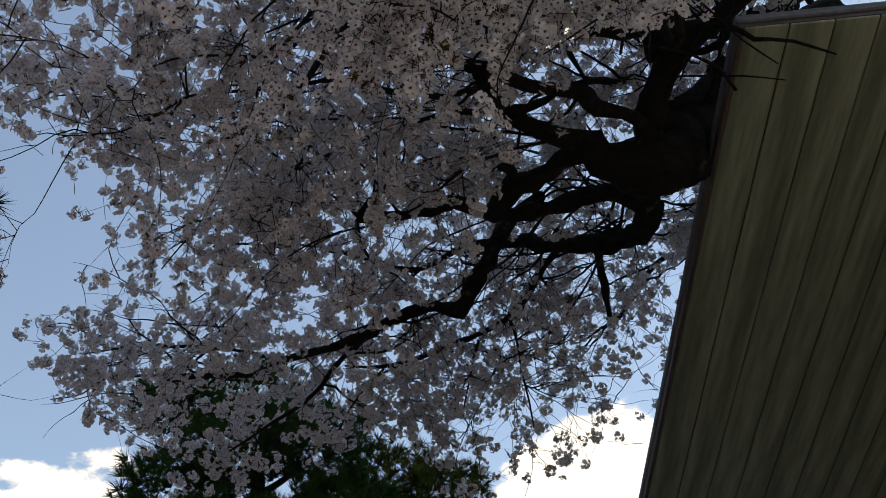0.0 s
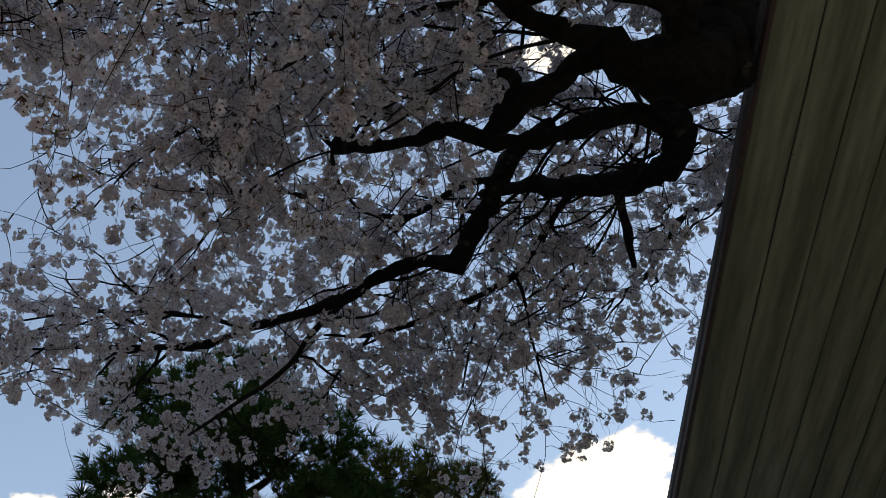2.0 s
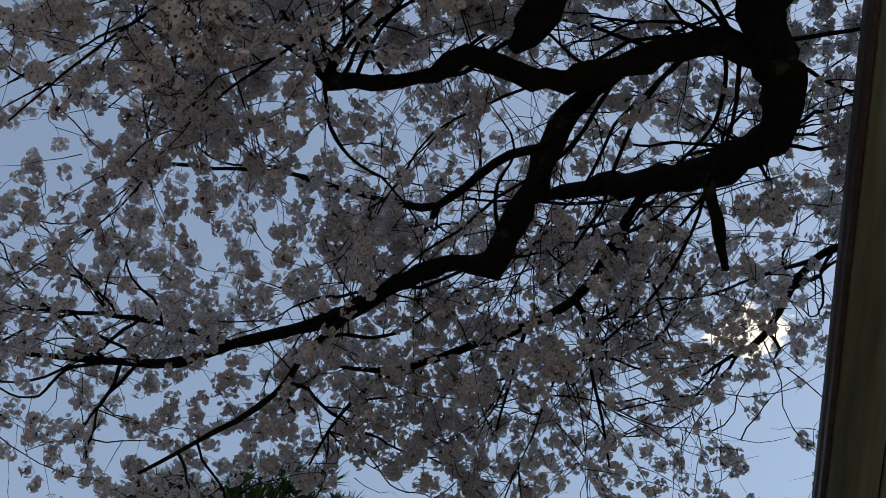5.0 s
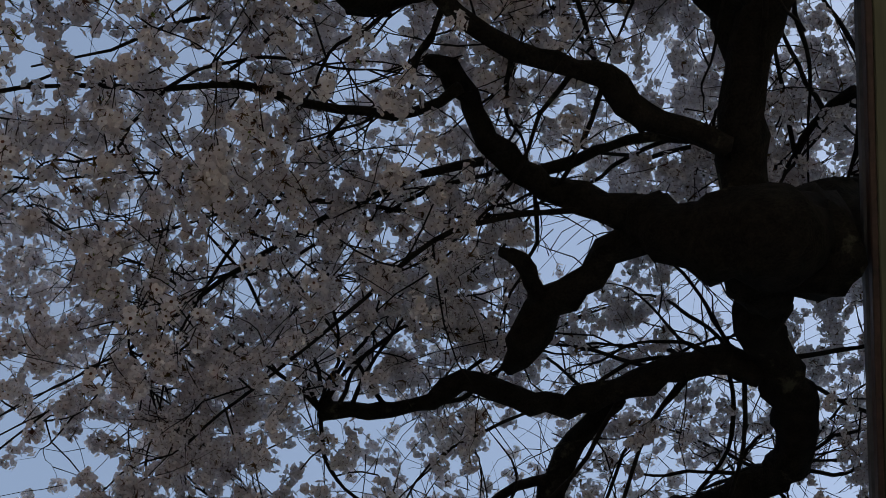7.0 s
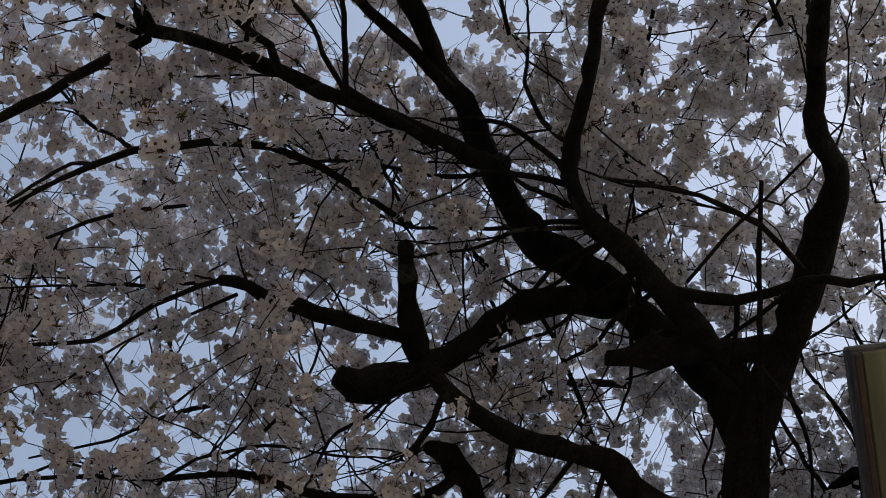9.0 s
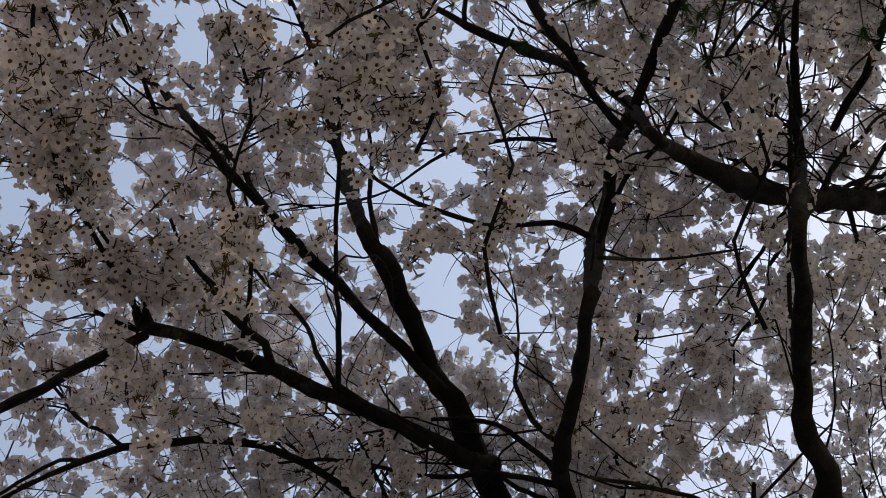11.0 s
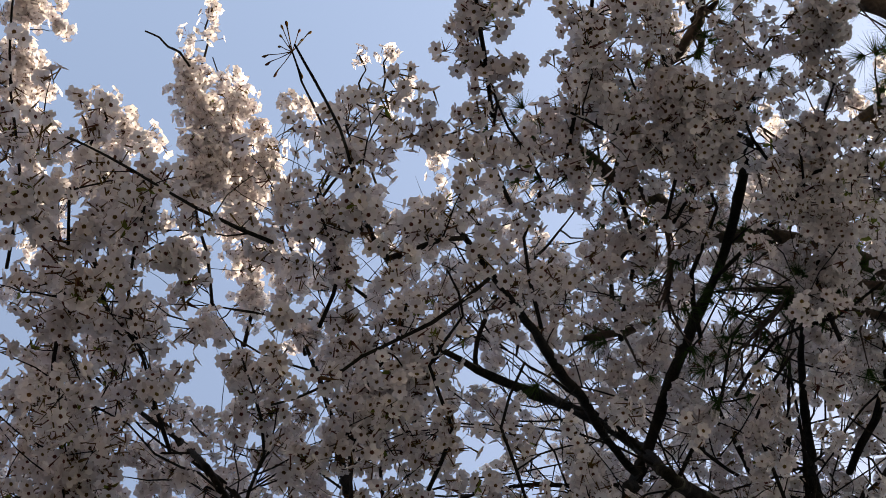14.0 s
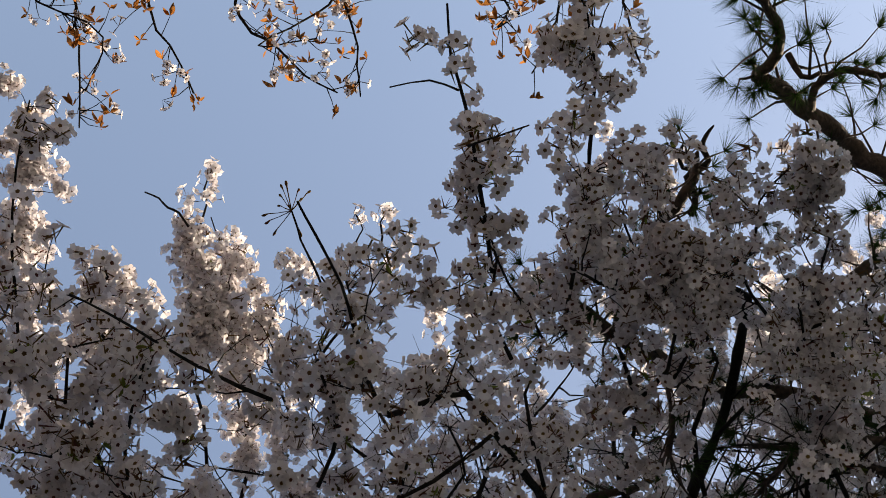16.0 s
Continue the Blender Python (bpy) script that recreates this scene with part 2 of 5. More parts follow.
def limb(nodes, name="branch", bloom=None, cut=False, first=0.1):
    nodes = [(x - cherry.location.x, y - cherry.location.y, z, r) for x, y, z, r in nodes]
    big = nodes[0][3] > 0.03
    line = smooth_line(nodes, 0.07 if big else 0.1)
    wob = 0.12 if big else 0.25
    line[1:-1, :3] += rng.normal(0, 1, (len(line) - 2, 3)) * line[1:-1, 3:4] * wob
    line[1:-1, 3] *= 1 + rng.normal(0, 0.07, len(line) - 2)
    if big:  # knots and old pruning scars
        for k in rng.integers(2, max(3, len(line) - 2), int(len(line) / 9)):
            swell = rng.uniform(0.1, 0.3) if line[k, 3] < 0.065 else rng.uniform(0.02, 0.1)
            for j, share in ((-2, 0.25), (-1, 0.7), (0, 1.0), (1, 0.7), (2, 0.25)):
                if 0 < k + j < len(line) - 1:
                    line[k + j, 3] *= 1 + swell * share
    v, f = tube(line, 24 if nodes[0][3] > 0.1 else 11 if big else 6, rng, 0.045 if nodes[0][3] > 0.1 else 0.075 if big else 0.04, cut)
    if big:  # lumpy old wood
        girth = float(line[:, 3].mean())
        v = v + np.array([noise.noise_vector(Vector(q) * 0.55 / girth + Vector((7, 3, 1))) * 0.15 + noise.noise_vector(Vector(q) * 1.5 / girth) * 0.1 for q in v]) * girth * (0.5 if name == "trunk" else 1.0)
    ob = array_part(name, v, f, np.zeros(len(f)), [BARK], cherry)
    ob.data.polygons.foreach_set("use_smooth", np.ones(len(f), dtype=bool))
    if nodes[0][3] > 0.0135 and not (bloom or 0) > 1.5:
        old_wood.append(line[line[:, 3] > 0.008])
    if bloom == -1:
        tips.extend(line[[-1, -2], :3])
        bloom = 0.0
    if bloom is None:
        bloom = 0.0 if name == "trunk" else 0.8
    if bloom:
        bloom_lines.append((line, bloom, first))


limb([(5.9, 5.6, -0.1, 0.48), (5.85, 5.6, 0.5, 0.38), (5.7, 5.5, 2.6, 0.34), (5.3, 5.3, 5.2, 0.32), (4.4, 4.8, 7.5, 0.29), (3.14, 4.2, 8.09, 0.27)], "trunk")
# <CHERRY>
limb([(3.14, 4.2, 8.09, 0.3128), (2.35, 3.7, 8.15, 0.2795), (1.85, 3.36, 7.8, 0.26), (1.3, 3.05, 7.36, 0.23), (0.94, 2.86, 7.0, 0.205), (0.72, 2.64, 6.62, 0.195), (0.57, 2.51, 6.52, 0.195), (0.34, 2.44, 6.59, 0.1412), (0.12, 2.4, 6.74, 0.1029)], "trunk")
limb([(0.59, 2.53, 6.56, 0.1403), (0.52, 3.05, 6.79, 0.1204), (0.53, 3.42, 6.89, 0.108), (0.545, 3.7, 6.9, 0.098), (0.45, 3.96, 6.94, 0.093), (0.18, 4.18, 7.07, 0.084), (-0.21, 4.29, 7.24, 0.069), (-0.5, 4.37, 7.4, 0.0528), (-0.86, 4.38, 7.46, 0.0347)], "limb", 0.5)
limb([(0.45, 3.38, 6.86, 0.0789), (0.32, 3.3, 6.92, 0.0688), (0.09, 3.27, 6.92, 0.0639), (-0.19, 3.27, 6.9, 0.0642), (-0.47, 3.28, 6.94, 0.0597), (-0.67, 3.19, 6.94, 0.0597), (-0.76, 3.11, 6.97, 0.0489), (-0.91, 3.05, 7.03, 0.0466), (-1.08, 3.1, 7.02, 0.0414), (-1.28, 3.09, 7.04, 0.039), (-1.63, 2.99, 7.06, 0.0503)], "limb", 0.25, True)
limb([(-0.25, 3.48, 7.18, 0.048), (-0.3, 3.52, 7.19, 0.0512), (-0.51, 3.63, 7.15, 0.0516), (-0.66, 3.76, 7.09, 0.0576), (-0.8, 3.93, 7, 0.0635), (-1.0, 4.1, 6.87, 0.0695), (-1.13, 4.22, 6.79, 0.0595), (-1.32, 4.21, 6.88, 0.0453), (-1.63, 4.25, 6.89, 0.0428), (-1.98, 4.33, 6.83, 0.0401), (-2.32, 4.34, 6.8, 0.0342), (-2.68, 4.31, 6.78, 0.0312), (-3.01, 4.3, 6.73, 0.0282), (-3.39, 4.16, 6.73, 0.0219), (-3.71, 4.02, 6.75, 0.0157), (-4.11, 3.81, 6.73, 0.0093)], "limb", 0.6)
limb([(-1.97, 4.3, 6.79, 0.0275), (-2.25, 4.38, 6.66, 0.0214), (-2.49, 4.5, 6.5, 0.0184), (-2.85, 4.53, 6.35, 0.0152), (-3.27, 4.51, 6.16, 0.009)], "branch")
limb([(-2.69, 4.27, 6.75, 0.0217), (-3.04, 4.1, 6.86, 0.0157), (-3.48, 3.91, 6.91, 0.0126), (-3.84, 3.78, 6.93, 0.0094), (-4.18, 3.69, 6.91, 0.0063)], "branch")
limb([(-0.24, 4.29, 7.17, 0.0363), (-0.35, 4.38, 7.13, 0.0275), (-0.54, 4.56, 7.02, 0.0277), (-0.78, 4.71, 6.9, 0.0247), (-1.09, 4.77, 6.84, 0.0218), (-1.45, 4.78, 6.79, 0.0219), (-1.75, 4.78, 6.75, 0.0189), (-1.97, 4.75, 6.75, 0.0158), (-2.24, 4.65, 6.78, 0.0095)], "branch")
limb([(-0.77, 4.7, 6.89, 0.0185), (-0.75, 4.79, 6.71, 0.0122), (-0.77, 4.91, 6.49, 0.0105), (-0.77, 5.04, 6.24, 0.0088), (-0.78, 5.13, 6.01, 0.0058)], "branch")
limb([(0.06, 4.12, 7.05, 0.038), (0.09, 4.14, 6.94, 0.0375), (0.08, 4.2, 6.79, 0.0313), (0.07, 4.31, 6.61, 0.0253), (0.06, 4.35, 6.47, 0.0194)], "branch", 0, True)
limb([(1.49, 5.51, 7.54, 0.0397), (0.98, 5.5, 7.6, 0.0303), (0.61, 5.52, 7.57, 0.0255), (0.2, 5.78, 7.28, 0.0204), (-0.02, 5.8, 7.2, 0.0136), (-0.21, 5.82, 7.12, 0.0085)], "branch")
limb([(0.61, 5.5, 7.56, 0.017), (0.23, 5.41, 7.44, 0.0101), (-0.05, 5.32, 7.29, 0.0083), (-0.36, 5.16, 7.2, 0.0049)], "branch", 0.5)
limb([(-0.7, 3.73, 7.04, 0.0288), (-0.87, 3.75, 7.1, 0.0234), (-1.08, 3.85, 7.1, 0.0253), (-1.27, 3.94, 7.11, 0.0241), (-1.45, 3.99, 7.14, 0.0214), (-1.66, 3.93, 7.23, 0.0186), (-1.84, 3.88, 7.32, 0.0156), (-2.16, 3.72, 7.42, 0.0126), (-2.55, 3.58, 7.46, 0.0111), (-2.99, 3.39, 7.48, 0.0079)], "branch")
limb([(-1.92, 4.72, 6.7, 0.0125), (-2.21, 4.79, 6.51, 0.0093), (-2.43, 4.9, 6.29, 0.0062)], "branch")
limb([(-1.06, 4.67, 6.73, 0.0122), (-1.19, 4.76, 6.47, 0.009), (-1.32, 4.85, 6.19, 0.0073)], "branch")
limb([(0.15, 2.46, 6.73, 0.097), (-0.03, 2.5, 6.73, 0.0758), (-0.13, 2.57, 6.72, 0.0691), (-0.27, 2.61, 6.71, 0.0645), (-0.41, 2.7, 6.75, 0.0832), (-0.52, 2.81, 6.76, 0.0819), (-0.64, 2.92, 6.78, 0.0337)], "limb", 0, True)
limb([(-0.39, 2.6, 6.73, 0.0424), (-0.38, 2.5, 6.71, 0.0395), (-0.4, 2.39, 6.69, 0.0366), (-0.46, 2.3, 6.66, 0.0242)], "branch", 0, True)
limb([(0.18, 2.4, 6.75, 0.0908), (0.01, 2.3, 6.79, 0.0754), (-0.14, 2.2, 6.83, 0.0634), (-0.29, 2.05, 6.88, 0.0634), (-0.37, 1.9, 6.92, 0.056), (-0.38, 1.68, 6.92, 0.0485), (-0.43, 1.54, 6.91, 0.0434), (-0.48, 1.46, 6.86, 0.031)], "limb", 0.5)
limb([(-0.39, 1.6, 6.83, 0.0286), (-0.6, 1.65, 6.83, 0.0239), (-0.91, 1.52, 6.85, 0.0216), (-1.12, 1.4, 6.87, 0.0205), (-1.29, 1.28, 6.89, 0.0181), (-1.56, 1.19, 6.86, 0.0132), (-1.97, 1, 6.77, 0.0106), (-2.2, 0.94, 6.76, 0.0106), (-2.44, 0.84, 6.54, 0.0068)], "branch", 0.8)
limb([(-0.42, 1.97, 6.89, 0.022), (-0.73, 1.97, 6.97, 0.0174), (-1.13, 2.01, 6.99, 0.0152), (-1.43, 2.07, 7, 0.0129), (-1.75, 2.14, 6.98, 0.0118), (-2.08, 2.24, 6.94, 0.0106), (-2.4, 2.32, 6.89, 0.008), (-2.75, 2.43, 6.86, 0.0068), (-3.01, 2.47, 6.65, 0.0053)], "branch", 0.8)
limb([(-0.28, 2.1, 6.93, 0.0321), (-0.11, 2.15, 6.99, 0.0274), (0.05, 2.16, 7.06, 0.025), (0.28, 2.19, 7.12, 0.0226), (0.54, 2.31, 7.13, 0.0176)], "branch", 0.5)
limb([(-1.01, 1.74, 7.5, 0.012), (-1.28, 1.86, 7.36, 0.012), (-1.53, 1.96, 7.21, 0.0106), (-1.8, 2.12, 7.02, 0.0079), (-2.04, 2.3, 6.81, 0.0065), (-2.16, 2.49, 6.62, 0.0051)], "branch", 0.8)
limb([(-0.65, 1.37, 7.54, 0.0134), (-0.95, 1.21, 7.42, 0.0131), (-1.31, 1.05, 7.27, 0.0128), (-1.53, 0.99, 7.11, 0.01), (-1.74, 0.97, 6.94, 0.0073), (-2.01, 0.89, 6.74, 0.0047)], "branch", 0.8)
limb([(0.57, 2.55, 6.55, 0.1404), (0.63, 2.27, 6.72, 0.1032), (0.7, 2.01, 6.74, 0.0936), (0.78, 1.84, 6.77, 0.0957), (0.91, 1.69, 6.79, 0.0859), (1.03, 1.55, 6.73, 0.0662), (1.15, 1.36, 6.67, 0.0514), (1.27, 1.16, 6.63, 0.0483), (1.34, 0.98, 6.46, 0.0442), (1.34, 0.86, 6.31, 0.0385), (1.28, 0.68, 6.16, 0.0332), (1.32, 0.41, 5.96, 0.0323), (1.35, 0.17, 5.75, 0.0272), (1.35, 0, 5.55, 0.0224), (2.01, -0.3, 7.32, 0.0283), (2, -0.54, 7.02, 0.0197), (1.99, -0.77, 6.69, 0.0117), (2.01, -0.98, 6.35, 0.0067)], "limb", 0.3)
limb([(1.01, 1.56, 6.78, 0.0599), (0.74, 1.47, 6.8, 0.0509), (0.52, 1.4, 6.81, 0.0464), (0.34, 1.35, 6.8, 0.0301)], "limb", 0, True)
limb([(0.85, 1.67, 6.8, 0.0396), (0.71, 1.33, 6.78, 0.0413), (0.61, 1.08, 6.7, 0.0471), (0.51, 0.87, 6.66, 0.0464), (0.44, 0.72, 6.59, 0.0369), (0.44, 0.56, 6.4, 0.0291), (0.43, 0.51, 6.2, 0.0301), (0.53, 0.31, 6.01, 0.0269), (0.6, 0.14, 5.7, 0.0233), (0.64, -0.01, 5.4, 0.0232), (0.88, -0.22, 6.45, 0.029), (0.95, -0.34, 6.27, 0.024), (0.99, -0.47, 6.06, 0.0201), (1.21, -0.63, 6.81, 0.0231), (1.52, -0.98, 6.66, 0.0232), (1.69, -1.15, 6.33, 0.02), (1.78, -1.28, 6.02, 0.0191), (1.83, -1.41, 5.7, 0.0171)], "limb", 0.4)
limb([(1.83, -1.41, 5.7, 0.0141), (1.74, -1.42, 5.58, 0.0098), (1.6, -1.48, 5.45, 0.0076), (1.5, -1.59, 5.23, 0.0055), (1.43, -1.63, 4.99, 0.0043)], "branch", 1.3)
limb([(1.17, -0.62, 6.66, 0.0179), (1.07, -0.67, 6.36, 0.0148), (0.94, -0.83, 5.94, 0.0177), (0.83, -0.93, 5.57, 0.0165), (0.76, -0.94, 5.3, 0.012), (0.67, -1.02, 5.02, 0.0097), (0.59, -1.12, 4.8, 0.0077)], "branch", 0.7)
limb([(0.77, 1.88, 6.91, 0.0839), (0.71, 1.63, 7.06, 0.0732), (0.52, 1.26, 7.17, 0.0788), (0.34, 0.98, 7.22, 0.0765), (0.23, 0.78, 7.17, 0.073), (0.19, 0.52, 7.11, 0.0573), (0.16, 0.17, 6.78, 0.0429), (0.12, 0.03, 6.68, 0.0377), (0.12, -0.15, 6.53, 0.0323), (0.1, -0.38, 6.36, 0.0291), (0.07, -0.52, 6.19, 0.0261), (0.07, -0.94, 7.1, 0.0295), (0.09, -1.1, 6.8, 0.0188), (0.12, -1.26, 6.49, 0.0112), (0.11, -1.41, 6.18, 0.0064)], "limb", 0.3)
limb([(0.14, 0.11, 6.63, 0.0263), (-0.04, -0.28, 6.48, 0.0234), (-0.14, -0.5, 6.31, 0.0206), (-0.22, -0.69, 6.13, 0.0178), (-0.3, -0.85, 5.95, 0.0152), (-0.33, -0.99, 5.77, 0.0128), (-0.47, -1.34, 6.53, 0.0112), (-0.54, -1.39, 6.19, 0.0084), (-0.6, -1.44, 5.84, 0.0049)], "branch", 0.7)
limb([(0.23, 0.47, 6.92, 0.0348), (0.17, 0.42, 6.67, 0.032), (0.13, 0.37, 6.47, 0.0287), (0.02, 0.24, 6.41, 0.0252), (-0.16, 0.07, 6.33, 0.0289), (-0.3, -0.06, 6.25, 0.0264), (-0.4, -0.17, 6.17, 0.0259), (-0.48, -0.25, 6.08, 0.0235), (-0.61, -0.36, 5.98, 0.021), (-0.7, -0.42, 5.89, 0.0243), (-0.71, -0.48, 5.81, 0.0239)], "limb", 0.4)
limb([(-0.71, -0.4, 5.82, 0.0166), (-0.86, -0.37, 5.72, 0.0161), (-1.02, -0.33, 5.6, 0.0157), (-1.14, -0.3, 5.48, 0.0152), (-1.28, -0.27, 5.36, 0.0114)], "branch", 0.7)
limb([(-0.71, -0.47, 5.81, 0.011), (-0.69, -0.6, 5.56, 0.0086), (-0.67, -0.74, 5.29, 0.0072), (-0.63, -0.84, 5.03, 0.006), (-0.75, -1.22, 5.53, 0.0062), (-0.56, -1.3, 5.16, 0.0049), (-0.4, -1.38, 4.77, 0.0037)], "branch", 0.9)
limb([(-0.68, -0.43, 5.82, 0.0083), (-0.66, -0.58, 5.63, 0.007), (-0.67, -0.72, 5.43, 0.0059), (-0.65, -0.83, 5.24, 0.0048)], "branch", 0.8)
limb([(-0.38, -0.16, 6, 0.0153), (-0.37, -0.25, 5.93, 0.0151), (-0.43, -0.35, 5.85, 0.013), (-0.45, -0.47, 5.78, 0.0109), (-0.48, -0.57, 5.7, 0.0089), (-0.48, -0.69, 5.61, 0.0053)], "branch", 0.8)
limb([(-0.73, -0.42, 5.82, 0.0092), (-0.82, -0.52, 5.71, 0.0081), (-0.87, -0.61, 5.62, 0.007), (-0.98, -0.75, 5.49, 0.0051)], "branch", 0.8)
limb([(-0.21, 0, 6.12, 0.0098), (-0.12, -0.19, 5.82, 0.0092), (-0.02, -0.41, 5.5, 0.0068), (0.08, -0.59, 5.17, 0.0062), (0.15, -0.92, 5.79, 0.0057), (0.25, -1.01, 5.5, 0.0045), (0.28, -1.07, 5.21, 0.0034)], "branch", 0.6)
limb([(0.54, 1.29, 7.21, 0.0621), (0.41, 1.2, 7.16, 0.0688), (0.18, 1.1, 7.1, 0.0632), (-0.05, 1.1, 7.05, 0.0556), (-0.26, 1.16, 6.97, 0.0552), (-0.51, 1.14, 6.91, 0.0547), (-0.64, 1.11, 6.84, 0.0541), (-0.71, 1.02, 6.8, 0.0419)], "limb", 0.1, True)
limb([(-0.39, 1.1, 6.93, 0.0452), (-0.35, 0.91, 6.81, 0.0392), (-0.29, 0.73, 6.68, 0.0358), (-0.24, 0.6, 6.53, 0.0324)], "branch", 0, True)
limb([(-0.39, 0.99, 6.85, 0.0327), (-0.62, 0.81, 6.78, 0.0287), (-0.79, 0.65, 6.7, 0.0271), (-0.88, 0.54, 6.62, 0.0244), (-0.95, 0.47, 6.53, 0.0217)], "branch", 0.5)
limb([(-1.01, 0.49, 6.79, 0.0092), (-1.17, 0.43, 6.66, 0.0067), (-1.43, 0.3, 6.48, 0.0054), (-1.67, 0.19, 6.3, 0.0041)], "branch", 0.9)
limb([(-0.97, 0.57, 6.8, 0.0092), (-1.13, 0.57, 6.72, 0.0068), (-1.42, 0.57, 6.6, 0.0056), (-1.7, 0.63, 6.47, 0.0044)], "branch", 0.9)
limb([(0.57, 2.15, 6.59, 0.0504), (0.44, 2.04, 6.66, 0.044), (0.29, 1.92, 6.65, 0.0485), (0.22, 1.76, 6.65, 0.0597), (0.15, 1.67, 6.63, 0.0433), (-0.04, 1.53, 6.6, 0.0385), (-0.16, 1.4, 6.58, 0.0382), (-0.27, 1.25, 6.55, 0.0378), (-0.32, 1.1, 6.53, 0.0397)], "limb", 0.2)
limb([(-0.06, 1.6, 7.43, 0.0131), (0.15, 1.6, 7.58, 0.0188), (0.36, 1.7, 7.69, 0.0191), (0.65, 1.87, 7.76, 0.0166)], "branch", 0.5)
limb([(-0.19, 1.48, 7.36, 0.0155), (-0.09, 1.27, 7.31, 0.0127), (-0.02, 1.12, 7.24, 0.01)], "branch", 0.5)
limb([(0.57, 1.11, 6.82, 0.0276), (0.7, 1.18, 6.71, 0.0271), (0.88, 1.27, 6.59, 0.0242), (1.13, 1.25, 6.48, 0.0193), (1.26, 1.29, 6.36, 0.0157), (1.48, 1.33, 6.29, 0.0113), (1.71, 1.42, 6.19, 0.0071)], "branch", 0.5)
limb([(-0.19, 0.55, 6.6, 0.0109), (-0.31, 0.38, 6.54, 0.0129), (-0.43, 0.19, 6.47, 0.0147), (-0.65, 0.01, 6.37, 0.0164), (-0.99, -0.1, 6.2, 0.0139), (-1.22, -0.09, 6.03, 0.0096), (-1.38, -0.06, 5.87, 0.0074)], "branch", 0.7)
limb([(-1, 0.16, 6.71, 0.0089), (-1.18, 0.1, 6.6, 0.0098), (-1.33, 0.08, 6.49, 0.0085), (-1.5, 0.08, 6.36, 0.0063)], "branch", 0.9)
limb([(0.01, 0.27, 6.43, 0.025), (-0.1, 0.13, 6.28, 0.0201), (-0.21, -0.04, 6.12, 0.0154)], "branch", 0.7)
limb([(2.06, 3.14, 8.15, 0.0599), (1.55, 2.68, 7.73, 0.0475), (1.23, 2.38, 7.30, 0.0311), (1.04, 2.51, 7.40, 0.0212), (0.87, 2.72, 7.46, 0.0189)], "branch", 1.2)
limb([(1.23, 2.36, 7.18, 0.0153), (1.15, 2.56, 7.11, 0.0114), (1.02, 2.75, 7.05, 0.0076)], "branch", 0.7)
limb([(3.03, 0.34, 7.33, 0.0753), (2.31, 0.03, 7.26, 0.057), (2.05, -0.03, 6.96, 0.0493), (1.68, -0.14, 6.69, 0.0401), (1.45, -0.23, 6.38, 0.0376), (1.21, -0.37, 6.05, 0.0272), (1.05, -0.44, 5.7, 0.0197), (1.38, -0.82, 7.34, 0.026), (1.1, -0.96, 6.85, 0.0216), (0.9, -1, 6.47, 0.0179), (0.68, -1.12, 6.23, 0.0139), (0.48, -1.3, 6.06, 0.0083), (0.33, -1.47, 5.88, 0.005)], "limb", 0.4)
limb([(0.61, 2.56, 6.85, 0.0146), (0.73, 2.15, 6.73, 0.0141), (0.86, 1.65, 6.61, 0.0135), (0.97, 1.18, 6.44, 0.0106), (1.03, 0.78, 6.1, 0.0078)], "branch", 0.8)
limb([(1.01, 1.06, 5.83, 0.011), (0.93, 0.88, 5.86, 0.0093), (0.78, 0.72, 5.88, 0.0084), (0.61, 0.61, 5.9, 0.0075), (0.49, 0.54, 5.89, 0.0047)], "branch", 0.8)
limb([(0.66, 1, 6, 0.0077), (0.81, 0.87, 5.84, 0.0064), (1.01, 0.73, 5.65, 0.0053), (1.18, 0.6, 5.45, 0.0034)], "branch", 0.8)
limb([(0.73, -0.11, 5.58, 0.007), (0.83, -0.05, 5.43, 0.0059), (0.91, -0.01, 5.28, 0.0048), (1.04, 0.03, 5.11, 0.0031)], "branch", 0.9)
limb([(2.01, -0.33, 6.79, 0.0164), (2.12, -0.46, 6.57, 0.0182), (2.17, -0.58, 6.36, 0.0165), (2.24, -0.74, 6.13, 0.0148), (2.33, -0.93, 5.87, 0.0121)], "branch", 0.9)
limb([(0.11, -1.24, 4.79, 0.0061), (-0.01, -1.3, 4.65, 0.0051), (-0.08, -1.32, 4.51, 0.0042), (-0.15, -1.35, 4.37, 0.0034), (-0.22, -1.37, 4.23, 0.0026), (-0.24, -1.34, 4.12, 0.0019)], "branch", 0.9)
limb([(-0.64, -0.87, 5.18, 0.0087), (-0.59, -1.11, 4.99, 0.0069), (-0.49, -1.23, 4.83, 0.006), (-0.39, -1.35, 4.66, 0.0051), (-0.32, -1.43, 4.5, 0.0035)], "branch", 0.9)
limb([(0.6, -1.08, 4.82, 0.0077), (0.51, -1.07, 4.75, 0.0075), (0.38, -1.05, 4.7, 0.0088), (0.35, -1.11, 4.59, 0.0057), (0.35, -1.2, 4.47, 0.0042), (0.35, -1.27, 4.35, 0.0034), (0.32, -1.35, 4.22, 0.0033), (0.3, -1.38, 4.11, 0.0026)], "branch", 1.3)
limb([(0.63, -0.96, 4.86, 0.0061), (0.44, -0.9, 4.87, 0.0053), (0.23, -0.87, 4.85, 0.0045), (0.09, -0.82, 4.83, 0.0037), (-0.03, -0.81, 4.79, 0.0029)], "branch", 0.9)
